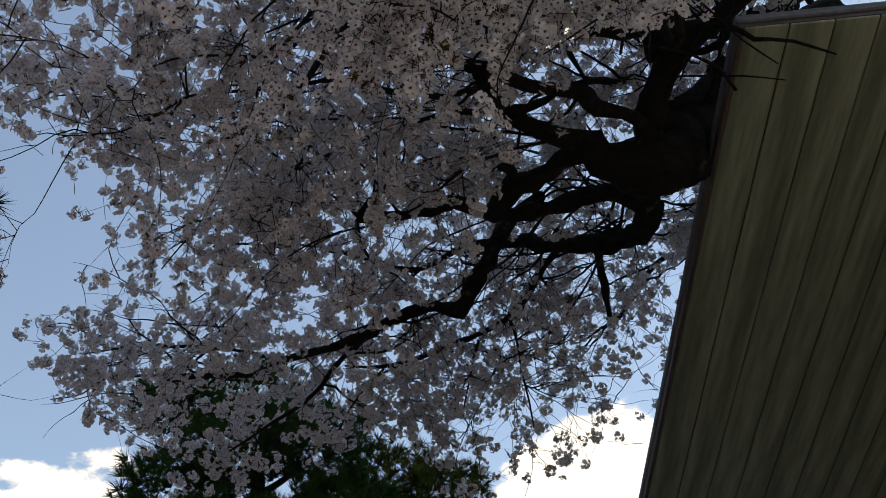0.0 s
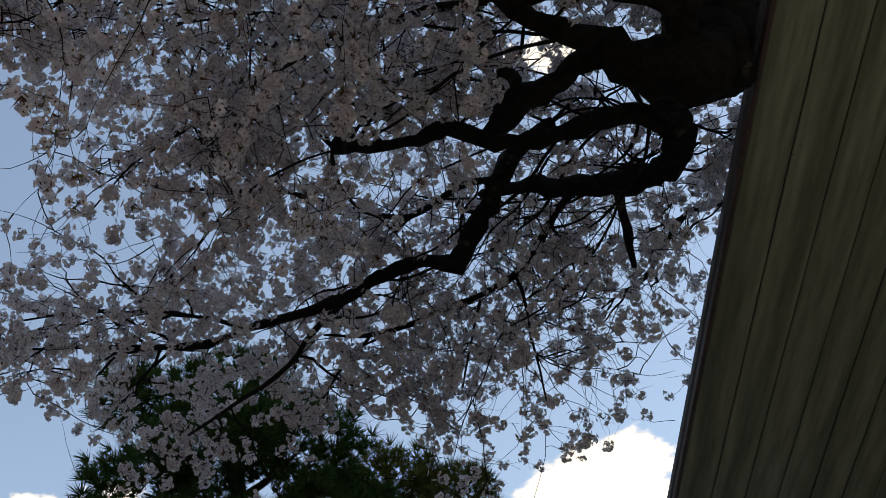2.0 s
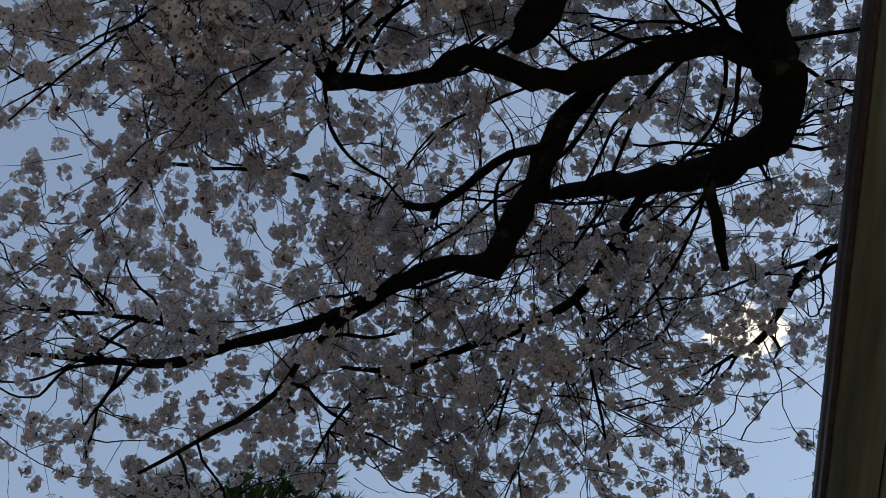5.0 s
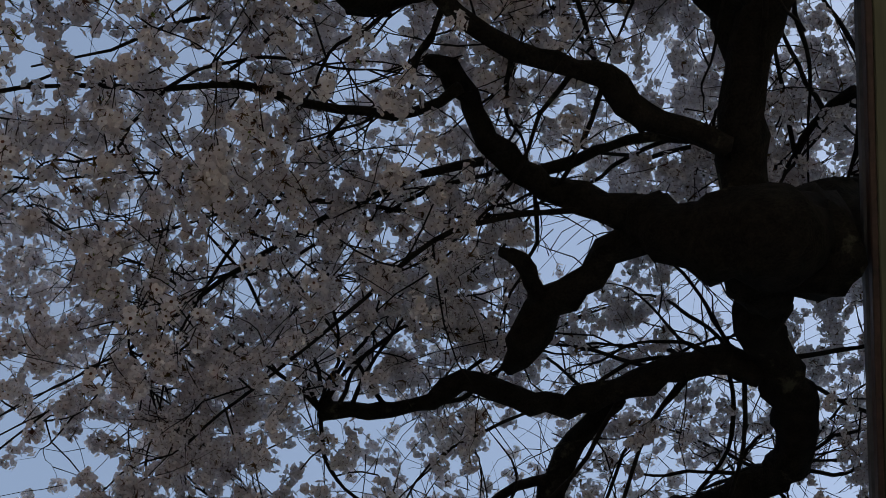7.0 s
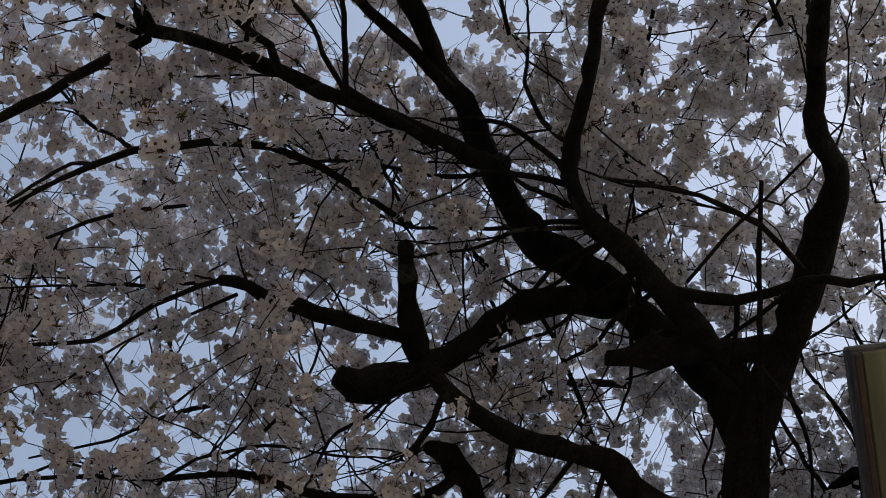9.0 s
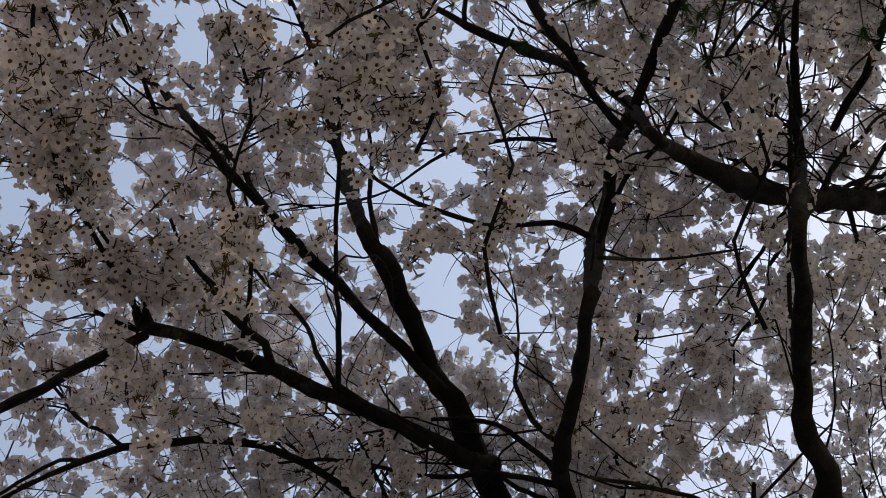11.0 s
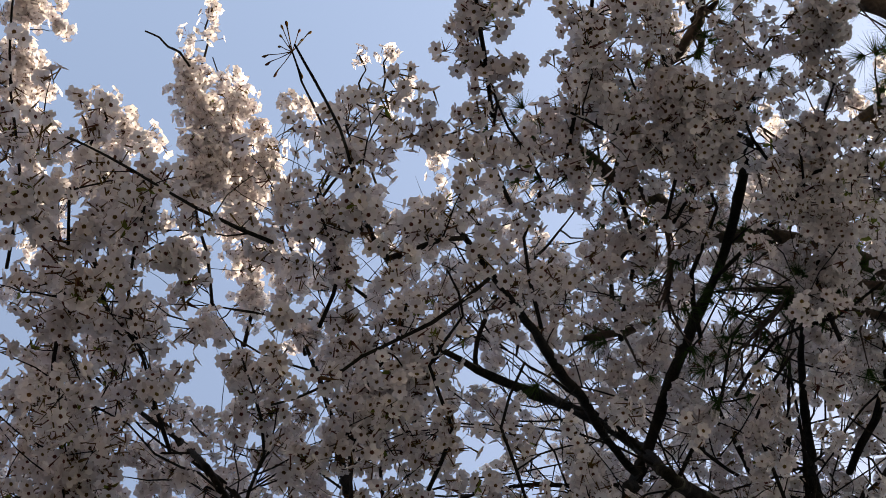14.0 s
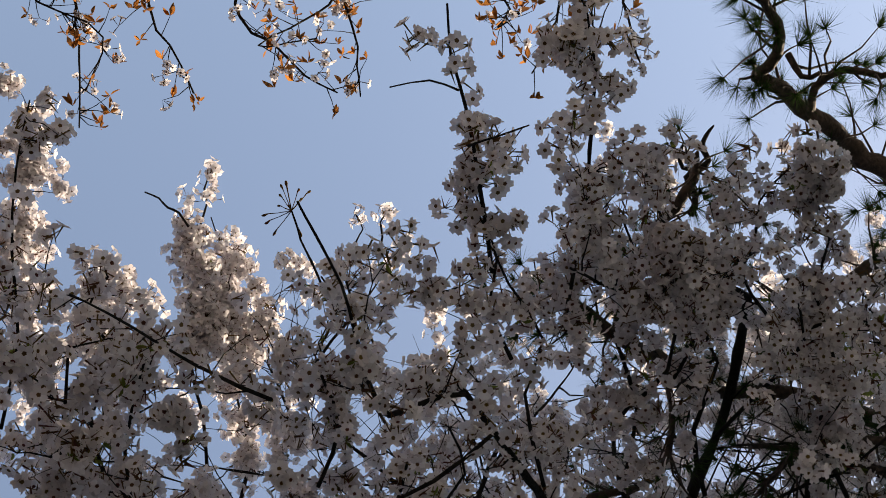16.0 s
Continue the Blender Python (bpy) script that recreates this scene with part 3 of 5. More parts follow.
limb([(-0.64, -1.57, 5.09, 0.0057), (-0.5, -1.73, 4.9, 0.0048), (-0.43, -1.87, 4.69, 0.0039), (-0.33, -1.98, 4.48, 0.003), (-0.23, -2.04, 4.3, 0.0022)], "branch", 0.9)
limb([(0.81, -1.4, 4.82, 0.0064), (0.83, -1.55, 4.6, 0.0062), (0.83, -1.66, 4.39, 0.0052), (0.81, -1.72, 4.22, 0.0043), (0.81, -1.75, 4.05, 0.0028)], "branch", 0.9)
limb([(0.81, -1.67, 4.3, 0.0036), (0.73, -1.67, 4.22, 0.0028), (0.62, -1.65, 4.17, 0.0021)], "branch", 0.6)
limb([(0.79, -1.55, 4.38, 0.0037), (0.85, -1.5, 4.3, 0.0029), (0.93, -1.49, 4.28, 0.0021)], "branch", 0.6)
limb([(1.02, -1.31, 5.08, 0.0068), (1.14, -1.49, 4.9, 0.0059), (1.19, -1.6, 4.7, 0.0049), (1.24, -1.72, 4.49, 0.0039), (1.21, -1.75, 4.28, 0.003)], "branch", 1.3)
limb([(1.13, -0.92, 5.81, 0.0087), (1.14, -1.1, 5.59, 0.0075), (1.41, -1.23, 5.62, 0.0068), (1.47, -1.39, 5.45, 0.0057), (1.22, -1.37, 5.15, 0.0052), (1.04, -1.36, 4.88, 0.0041)], "branch", 0.9)
limb([(1.55, -1.04, 5.93, 0.0081), (1.68, -1.06, 5.68, 0.0068), (1.8, -1.09, 5.41, 0.0055), (1.75, -1.22, 5.18, 0.0044)], "branch", 0.9)
limb([(1.54, -0.68, 6.22, 0.0084), (1.71, -0.78, 6.01, 0.0071), (1.86, -0.74, 5.82, 0.0059), (1.98, -0.75, 5.63, 0.0047)], "branch", 0.9)
limb([(-0.34, -0.87, 5.07, 0.0062), (-0.32, -1.07, 4.92, 0.0053), (-0.29, -1.23, 4.78, 0.0045), (-0.18, -1.37, 4.64, 0.0037), (-0.13, -1.39, 4.55, 0.0029)], "branch", 0.9)
limb([(0.09, -0.69, 5.45, 0.0077), (0.21, -0.9, 5.29, 0.0067), (0.34, -0.96, 5.16, 0.0049), (0.41, -1.03, 5.03, 0.004)], "branch", 0.9)
limb([(1.87, -0.67, 5.9, 0.0088), (1.85, -0.9, 5.78, 0.0078), (1.95, -1.05, 5.61, 0.0067), (1.94, -1.25, 5.46, 0.0057), (2.01, -1.35, 5.3, 0.0047), (1.97, -1.49, 5.17, 0.0037)], "branch", 1.3)
limb([(1.45, -0.88, 6.01, 0.009), (1.48, -1.08, 5.87, 0.008), (1.61, -1.22, 5.7, 0.0069), (1.57, -1.4, 5.56, 0.0058), (1.63, -1.5, 5.41, 0.0048), (1.58, -1.61, 5.3, 0.0038)], "branch", 0.9)
limb([(1.14, -0.96, 5.8, 0.0086), (1.28, -1.17, 5.69, 0.0077), (1.24, -1.33, 5.44, 0.0065), (1.38, -1.49, 5.34, 0.0056), (1.34, -1.59, 5.12, 0.0036)], "branch", 0.9)
limb([(2.2, -0.98, 5.67, 0.0088), (2.09, -1.16, 5.57, 0.0077), (1.85, -1.18, 5.57, 0.0067), (1.74, -1.32, 5.46, 0.0057), (1.71, -1.44, 5.32, 0.0037)], "branch", 1.3)
limb([(0.8, -0.92, 5.34, 0.0068), (0.82, -1.14, 5.14, 0.0058), (0.93, -1.27, 5.1, 0.0051), (0.85, -1.37, 4.86, 0.004), (0.83, -1.47, 4.78, 0.0032)], "branch", 0.9)
limb([(0.16, -1.11, 5.19, 0.0065), (0.28, -1.23, 5.05, 0.0057), (0.26, -1.36, 4.92, 0.0048), (0.39, -1.4, 4.8, 0.0039), (0.4, -1.49, 4.67, 0.0031)], "branch", 0.9)
limb([(-0.39, -1.26, 5.1, 0.0064), (-0.37, -1.44, 4.94, 0.0055), (-0.25, -1.52, 4.83, 0.0046), (-0.28, -1.61, 4.69, 0.0038), (-0.19, -1.64, 4.59, 0.003)], "branch", 0.9)
limb([(0.3, -0.57, 5.32, 0.0066), (0.42, -0.69, 5.21, 0.0057), (0.41, -0.85, 5.08, 0.0048), (0.54, -0.92, 4.97, 0.0039), (0.53, -1.02, 4.85, 0.0031)], "branch", 0.9)
limb([(1.26, 0.3, 6.07, 0.0088), (1.25, -0.02, 5.99, 0.0078), (1.42, -0.22, 5.85, 0.0067), (1.41, -0.49, 5.74, 0.0057), (1.58, -0.63, 5.57, 0.0046)], "branch", 0.9)
limb([(0.35, 0.01, 5.4, 0.0075), (0.39, -0.24, 5.32, 0.0066), (0.54, -0.42, 5.21, 0.0057), (0.54, -0.62, 5.11, 0.0048), (0.65, -0.74, 5, 0.0039)], "branch", 0.9)
limb([(-0.36, -0.24, 5.36, 0.0074), (-0.25, -0.44, 5.29, 0.0065), (-0.24, -0.63, 5.19, 0.0056), (-0.1, -0.78, 5.09, 0.0048), (-0.07, -0.93, 4.99, 0.0039)], "branch", 0.9)
limb([(-0.8, -2.49, 6.84, 0.0099), (-0.78, -2.77, 6.72, 0.0074), (-0.69, -2.99, 6.63, 0.0075), (-0.67, -3.17, 6.54, 0.0063), (-0.56, -3.38, 6.44, 0.005), (-0.53, -3.51, 6.37, 0.0038), (-0.43, -3.66, 6.31, 0.0025)], "branch", 2.0)
limb([(-0.15, -1.86, 7.18, 0.0101), (-0.02, -2.08, 7.12, 0.0077), (0, -2.33, 7.04, 0.0064), (0.09, -2.51, 6.98, 0.0065), (0.07, -2.72, 6.9, 0.0052), (0.14, -2.88, 6.84, 0.0039), (0.15, -3.09, 6.74, 0.0026)], "branch", 2.0)
limb([(0.63, -2.06, 7.4, 0.0095), (0.6, -2.27, 7.35, 0.0082), (0.7, -2.43, 7.3, 0.0069), (0.7, -2.63, 7.24, 0.0055), (0.82, -2.73, 7.21, 0.0042), (0.93, -2.86, 7.16, 0.0028)], "branch", 2.0)
limb([(-0.39, -2.23, 6.16, 0.0099), (-0.41, -2.43, 6.14, 0.0078), (-0.34, -2.61, 6.12, 0.0045)], "branch", 1.6)
limb([(2.07, -2.11, 6.36, 0.0158), (2.12, -2.17, 6.31, 0.0146), (2.11, -2.24, 6.28, 0.017), (2.16, -2.25, 6.25, 0.0182), (2.21, -2.26, 6.22, 0.0145), (2.2, -2.32, 6.2, 0.0133), (2.23, -2.35, 6.17, 0.0097), (2.27, -2.37, 6.14, 0.0048)], "branch", 0)
limb([(2.16, -2.24, 6.26, 0.0109), (2.11, -2.29, 6.26, 0.0097), (2.11, -2.34, 6.23, 0.0073), (2.14, -2.37, 6.2, 0.0049)], "branch", 0)
limb([(0.04, -2.92, 6.49, 0.0062), (0.02, -2.98, 6.45, 0.005), (-0.02, -3.01, 6.43, 0.005), (-0.04, -3.05, 6.4, 0.0037), (-0.09, -3.09, 6.38, 0.0037)], "branch", 0)
limb([(0.09, -2.99, 6.62, 0.0051), (0.15, -3.06, 6.57, 0.0045), (0.16, -3.12, 6.54, 0.0038), (0.22, -3.18, 6.5, 0.0032)], "branch", -1)
limb([(0.42, -1.94, 5.64, 0.005), (0.41, -2.05, 5.58, 0.0045), (0.4, -2.12, 5.54, 0.004), (0.4, -2.21, 5.48, 0.0035)], "branch", 0)
limb([(0.76, -2.77, 7.06, 0.0068), (0.77, -2.87, 7, 0.0055), (0.82, -2.91, 6.97, 0.0041), (0.81, -2.98, 6.93, 0.0041)], "branch", -1)
limb([(0.85, -2.79, 7.04, 0.0068), (0.9, -2.85, 7, 0.0055), (0.91, -2.91, 6.96, 0.0041), (0.97, -2.94, 6.93, 0.0041)], "branch", -1)
limb([(0.89, -2.72, 7.07, 0.0068), (0.95, -2.75, 7.04, 0.0055), (1, -2.78, 7.02, 0.0041)], "branch", -1)
limb([(0.10, -1.66, 7.00, 0.0090), (0.10, -1.95, 7.01, 0.0078), (0.20, -2.13, 6.98, 0.0066), (0.18, -2.38, 6.93, 0.0054), (0.27, -2.57, 6.88, 0.0042), (0.23, -2.73, 6.86, 0.0030)], "branch", 2.0)
limb([(1.48, -1.26, 5.86, 0.0075), (1.61, -1.36, 5.72, 0.0066), (1.73, -1.42, 5.60, 0.0057), (1.84, -1.49, 5.46, 0.0048), (1.88, -1.58, 5.34, 0.0039), (1.96, -1.60, 5.23, 0.0030)], "branch", 1.3)
limb([(0.79, -1.19, 4.97, 0.0060), (0.78, -1.34, 4.89, 0.0050), (0.83, -1.41, 4.77, 0.0040), (0.81, -1.52, 4.68, 0.0030)], "branch", 1.3)
limb([(0.31, -1.74, 5.67, 0.0060), (0.44, -1.85, 5.61, 0.0045), (0.42, -1.96, 5.55, 0.0030)], "branch", 1.3)
limb([(-0.21, -1.98, 6.88, 0.0090), (-0.16, -2.20, 6.84, 0.0078), (-0.14, -2.43, 6.78, 0.0066), (-0.01, -2.63, 6.74, 0.0054), (-0.01, -2.84, 6.68, 0.0042), (0.08, -2.98, 6.59, 0.0030)], "branch", 2.0)
# </CHERRY>


# reaches past the eave's edge so that no blossom covers it in view
def under_eave(w):
    x, y, z = w[..., 0], w[..., 1], w[..., 2]
    return (x > 1.01 - 0.225 * (y - 1.84)) & (z < 6.98 - 0.116 * (y - 1.84)) & (y > 0.6)


# also keeps near blossom out of the early view of eave and fork
def clear_of_house_view(w):
    x, y, z = w[..., 0], w[..., 1], w[..., 2]
    low_tips = (x > -0.2) & (y > 0.2) & (z < np.minimum(5.4 + 0.35 * y, 6.0))
    return ~low_tips & ~under_eave(w) & ((x < 0.1) | (y > 2.3) | (z - 1.2 > 0.9 * (y + 4.8)))


CROWN = [  # centre of a tier of limbs, how many, reach of their feet, rise from and to, length from and to
    ((0.4, 2.6, 7.0), 22, (0.2, 2.0), (-2, 34), (2.6, 4.4)),
    ((1.2, 3.8, 7.4), 17, (0.2, 1.6), (4, 44), (1.8, 3.4)),
    ((0.1, 0.9, 6.2), 25, (0.2, 1.8), (4, 40), (1.0, 2.2)),
    ((-2.5, 1.3, 7.1), 20, (0.2, 1.2), (0, 28), (1.0, 2.2)),
    ((-1.1, 4.0, 7.3), 8, (0.2, 1.2), (0, 30), (1.0, 2.0)),
    ((1.1, 0.8, 6.6), 34, (0.1, 1.2), (14, 52), (1.2, 2.4)),
    ((0.9, 2.4, 7.2), 16, (0.1, 0.8), (30, 66), (1.2, 2.4)),
    ((1.5, 0.7, 7.0), 16, (0.1, 0.7), (5, 50), (0.8, 1.7)),
    ((-1.8, 3.2, 6.4), 11, (0.2, 1.6), (-6, 24), (1.0, 2.2)),
    ((-2.8, 4.1, 6.6), 28, (0.2, 1.9), (-12, 16), (0.9, 1.8)),
    ((-0.7, 4.8, 6.6), 14, (0.1, 1.2), (-24, 14), (0.6, 1.3)),
    ((0.6, 3.6, 7.2), 8, (0.1, 1.1), (30, 66), (1.2, 2.4)),
    ((1.1, 3.7, 7.2), 10, (0.1, 0.8), (0, 30), (0.8, 1.6)),
    ((1.9, 0.1, 6.9), 10, (0.1, 0.8), (0, 40), (0.8, 1.8)),
    ((1.4, 0.9, 6.7), 18, (0.1, 0.8), (-4, 34), (0.7, 1.6)),
    ((0.3, 5.6, 7.2), 6, (0.1, 0.9), (-26, 10), (0.5, 1.2)),
]
wood = np.concatenate([line[(line[:, 3] < 0.09) & (line[:, 3] > 0.008)] for line, bloom, first in bloom_lines])
wood[:, :3] += np.array(cherry.location)
wood = wood[wood[:, 2] > 5.4]
for centre, number, feet, rises, lengths in CROWN:
    for n in range(number):
        a, e = n * 2.4 + rng.normal(0, 0.2), radians(rng.uniform(*rises))
        rise, length = e, rng.uniform(*lengths)
        out = rng.uniform(*feet)
        hope = np.array((centre[0] + out * math.cos(a), centre[1] + out * math.sin(a), centre[2]))
        host = wood[np.argmin(np.linalg.norm(wood[:, :3] - hope, axis=1))]
        p, radius = Vector(host[:3]), min(0.013, host[3] * 0.7)
        nodes = []
        for k in range(11):
            nodes.append((*p, radius * (1 - k / 11.8)))
            a += rng.normal(0, 0.24)
            e += rng.normal(0, 0.2) + (rise - e) * 0.3
            p = p + Vector((math.cos(a) * math.cos(e), math.sin(a) * math.cos(e), math.sin(e))) * length / 11
            if under_eave(np.array(p)) or p.y > 0.5 and (p.x + 0.114) * 0.89 + 0.455 * (p.y + 4.815) < (-0.1 if p.z - 1.2 < 1.02 * (p.y + 4.8) else -0.9):
                break
        if len(nodes) > 3:
            limb(nodes, "limb", 0.9, first=0.1)


def straggle(p, way, length, steps, radius, rng, wander=0.16, droop=0.03):
    pts, p = [], np.array(p, float)
    for k in range(steps):
        pts.append((*p, radius * (1 - k / (steps + 0.5))))
        way = way + rng.normal(0, wander, 3) + np.array((0, 0, -droop))
        way = way / np.linalg.norm(way)
        p = p + way * length / (steps - 1)
    return np.array(pts)


def along(line, per_metre, rng, first=0.05):
    """Random places on a line, with the way of the line there and its radius."""
    q = line[:, :3]
    dist = np.r_[0, np.cumsum(np.linalg.norm(np.diff(q, axis=0), axis=1))]
    for s in rng.uniform(first, 1.0, rng.poisson(dist[-1] * per_metre)) * dist[-1]:
        i = int(np.clip(np.searchsorted(dist, s), 1, len(q) - 1))
        f = (s - dist[i - 1]) / max(dist[i] - dist[i - 1], 1e-6)
        tang = q[i] - q[i - 1]
        yield q[i - 1] * (1 - f) + q[i] * f, tang / (np.linalg.norm(tang) + 1e-9), line[i, 3]


# the crown ends towards the back at angles from the last camera place, with open sky beyond
CAMERA_STAND, BACK, RIGHT = np.array((0.06, 0.18, 1.6)), np.array((0.353, -0.935)), np.array((0.935, 0.353))


def in_view_outline(p, loose=0.0):
    v = p + np.array(cherry.location) - CAMERA_STAND
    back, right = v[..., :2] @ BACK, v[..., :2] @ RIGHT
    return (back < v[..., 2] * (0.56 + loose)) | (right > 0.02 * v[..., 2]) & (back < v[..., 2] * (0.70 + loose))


def off_fork_view(w):
    """Whether a twig leaves the trunk and its fork free in the camera's view."""
    a, b = np.array((2.4, 3.7)), np.array((0.1, 2.8))
    u = np.clip(((w[..., :2] - a) @ (b - a)) / ((b - a) @ (b - a)), 0, 1)
    d = np.linalg.norm(w[..., :2] - (a + u[..., None] * (b - a)), axis=-1)
    return (d > 0.5) | (w[..., 2] > 6.95)


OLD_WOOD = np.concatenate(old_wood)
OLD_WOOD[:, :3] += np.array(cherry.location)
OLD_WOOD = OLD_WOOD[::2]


def hides_old_wood(w):
    """Whether a spot would hide a thick bare limb from the camera."""
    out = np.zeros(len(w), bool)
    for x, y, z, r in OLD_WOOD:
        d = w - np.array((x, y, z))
        lean_x, lean_y = (x - CAMERA_STAND[0]) / (z - CAMERA_STAND[2]), (y - CAMERA_STAND[1]) / (z - CAMERA_STAND[2])
        if r > 0.03:  # nor from the camera's place early in the walk
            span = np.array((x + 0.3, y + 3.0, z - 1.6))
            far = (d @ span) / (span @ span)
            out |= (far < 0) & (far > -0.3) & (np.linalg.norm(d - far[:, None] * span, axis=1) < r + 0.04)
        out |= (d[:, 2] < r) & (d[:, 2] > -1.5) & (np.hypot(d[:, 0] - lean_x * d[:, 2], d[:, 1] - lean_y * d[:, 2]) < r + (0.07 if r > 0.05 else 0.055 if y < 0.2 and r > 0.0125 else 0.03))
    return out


VIEW_GAPS = [((-3.55, 2.3, 6.9), 0.6), ((-3.2, 2.95, 6.75), 0.46), ((-2.6, 3.05, 6.65), 0.3), ((-3.7, 3.4, 7.57), 0.45), ((-2.98, 2.4, 6.64), 0.4), ((-1.9, 2.94, 6.25), 0.28), ((0.03, -1.34, 4.65), 0.13), ((0.02, -1.61, 5.19), 0.15), ((0.02, -1.88, 5.72), 0.17), ((0.01, -2.10, 6.17), 0.18), ((0.00, -1.15, 4.74), 0.13), ((-0.01, -1.39, 5.29), 0.15), ((-0.03, -1.62, 5.84), 0.17), ((-0.04, -1.82, 6.30), 0.18), ((0.07, -1.53, 4.55), 0.13), ((0.07, -1.84, 5.06), 0.15), ((0.07, -2.14, 5.58), 0.17), ((0.06, -2.39, 6.01), 0.18)]  # open places in the crown, set along camera sight lines


def west_view_edge(w):
    """The ragged side of the crown, cut to fit the first camera view, and the gaps in it."""
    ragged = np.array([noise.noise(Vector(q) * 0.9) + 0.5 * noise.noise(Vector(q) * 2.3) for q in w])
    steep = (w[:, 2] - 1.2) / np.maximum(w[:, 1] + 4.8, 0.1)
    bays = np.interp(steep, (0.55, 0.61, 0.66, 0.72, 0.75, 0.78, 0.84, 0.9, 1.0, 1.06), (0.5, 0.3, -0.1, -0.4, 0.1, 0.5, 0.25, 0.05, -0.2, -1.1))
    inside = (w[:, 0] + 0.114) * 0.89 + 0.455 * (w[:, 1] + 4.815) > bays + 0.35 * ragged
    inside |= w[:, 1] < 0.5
    inside &= (w[:, 0] > -1.7) | (steep > 0.515 + 0.07 * ragged)  # cut off along the first sight line above the pine
    for centre, radius in VIEW_GAPS:
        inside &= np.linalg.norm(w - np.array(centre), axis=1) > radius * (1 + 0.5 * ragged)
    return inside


def shades_sunlit_boughs(w):
    """Whether a spot would stand between the sun and the sunlit boughs at the back."""
    out = np.zeros(len(w), bool)
    for line, bloom, first in bloom_lines:
        if bloom > 1.5:
            for p in line[::2, :3] + np.array(cherry.location):
                d = w - p
                far = d @ np.array(sun_way)
                out |= (far > 0.3) & (np.linalg.norm(d - far[:, None] * np.array(sun_way), axis=1) < 0.17)
    return out


def clears_view(p):
    """Whether a low spot lies overhead or behind, leaving the camera's view of fork and house clear."""
    w = p + np.array(cherry.location)
    v = w - CAMERA_STAND
    clear = clear_of_house_view(w)
    return clear & (v[..., :2] @ BACK > -0.04 * v[..., 2])


twigs, spurs = [], []
for line, bloom, first in bloom_lines:
    sunny, lush = bloom > 1.5, bloom > 1.2
    bloom = min(bloom, 1.0)
    low = line[:, 2].mean() < 5.9
    if low or sunny:
        shoots = []
        for p, tang, r in along(line, 8 * bloom * bloom, rng):
            way = tang * 0.7 + rng.normal(0, 0.6, 3)
            shoots.append(straggle(p, way / np.linalg.norm(way), rng.uniform(0.1, 0.3) if sunny else rng.uniform(0.1, 0.34) if lush else rng.uniform(0.2, 0.7), 8, 0.0034, rng, 0.2))
        shoots = [t for t in shoots if lush or in_view_outline(t[-1, :3]) and clears_view(t[-1, :3])]
        spurs += shoots
        for host, per in [(line, 60 if sunny else 30 if lush else 15 * bloom)] + [(sh, 14) for sh in shoots]:
            for p, tang, r in along(host, per, rng):
                way = tang * rng.uniform(-0.1, 0.5) + rng.normal(0, 0.6, 3)
                if sunny or clears_view(p):
                    spurs.append(straggle(p, way / np.linalg.norm(way), rng.uniform(0.03, 0.12), 3, 0.0022, rng))
        continue
    shoots = []
    full = line[:, 1].mean() + cherry.location.y < 1.8
    for p, tang, r in along(line, (4.8 if full else 4.2) * bloom, rng, first):
        if r < 0.075:
            way = tang * rng.uniform(0.2, 0.9) + rng.normal(0, 0.6, 3)
            shoots.append(straggle(p, way / np.linalg.norm(way), rng.uniform(0.5, 1.7), 10, 0.0055, rng, 0.2, 0.015))
    twigs += shoots
    for host, per in [(line, (3.8 if full else 3.2) * bloom)] + [(sh, 4.6) for sh in shoots]:
        for p, tang, r in along(host, per, rng, first if host is line else 0.05):
            if r < 0.06:
                way = tang * rng.uniform(0.1, 0.9) + rng.normal(0, 0.6, 3)
                twigs.append(straggle(p, way / np.linalg.norm(way), rng.uniform(0.15, 0.6), 6, 0.003, rng, 0.22))

origin = np.array(cherry.location)
twigs = [t for t in twigs if in_view_outline(t[-1, :3]) and clear_of_house_view(t[-1, :3] + origin) and off_fork_view(t[-1, :3] + origin)] + spurs
leafy_part = np.array([t[0, 2] < 5.9 or noise.noise(Vector(t[-1, :3]) * 1.7) > -0.3 for t in twigs])
reach = leafy_part & clear_of_house_view(np.array([t[-1, :3] for t in twigs]) + origin) & west_view_edge(np.array([t[-1, :3] for t in twigs]) + origin) & ~hides_old_wood(np.array([t[-1, :3] for t in twigs]) + origin)
twigs = [t for t, ok in zip(twigs, reach) if ok]
v, f, s = joined([(lambda a: (a[0], a[1], np.zeros(len(a[1]), int)))(tube(t, 3, rng)) for t in twigs])
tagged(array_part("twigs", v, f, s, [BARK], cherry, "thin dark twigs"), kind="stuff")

# thin stalks that fan out of each bud
star = rng.normal(0, 1, (6, 3))
star /= np.linalg.norm(star, axis=1)[:, None]
across = np.cross(star, rng.normal(0, 1, (6, 3))) * 0.04
STALKS = (np.concatenate([np.stack([-a, a, w]) for a, w in zip(across, star)]), np.arange(18).reshape(6, 3), np.ones(6, int))

# flower clusters along the twigs, thickest at their ends
spots = []
for t in twigs:
    length = np.linalg.norm(t[-1, :3] - t[0, :3])
    for u in np.r_[1.0, rng.uniform(0.2, 1.0, rng.poisson(length * (5.0 if t[0, 2] < 5.9 else 3.7 if t[0, 1] + origin[1] < 1.8 else 3.4)))]:
        i = min(int(u * (len(t) - 1)), len(t) - 2)
        a = u * (len(t) - 1) - i
        spots.append(t[i, :3] * (1 - a) + t[i + 1, :3] * a)
spots = np.array(spots)
spots = spots[(spots[:, 0] + origin[0] < 2.3) | (spots[:, 1] + origin[1] < 1.0)]
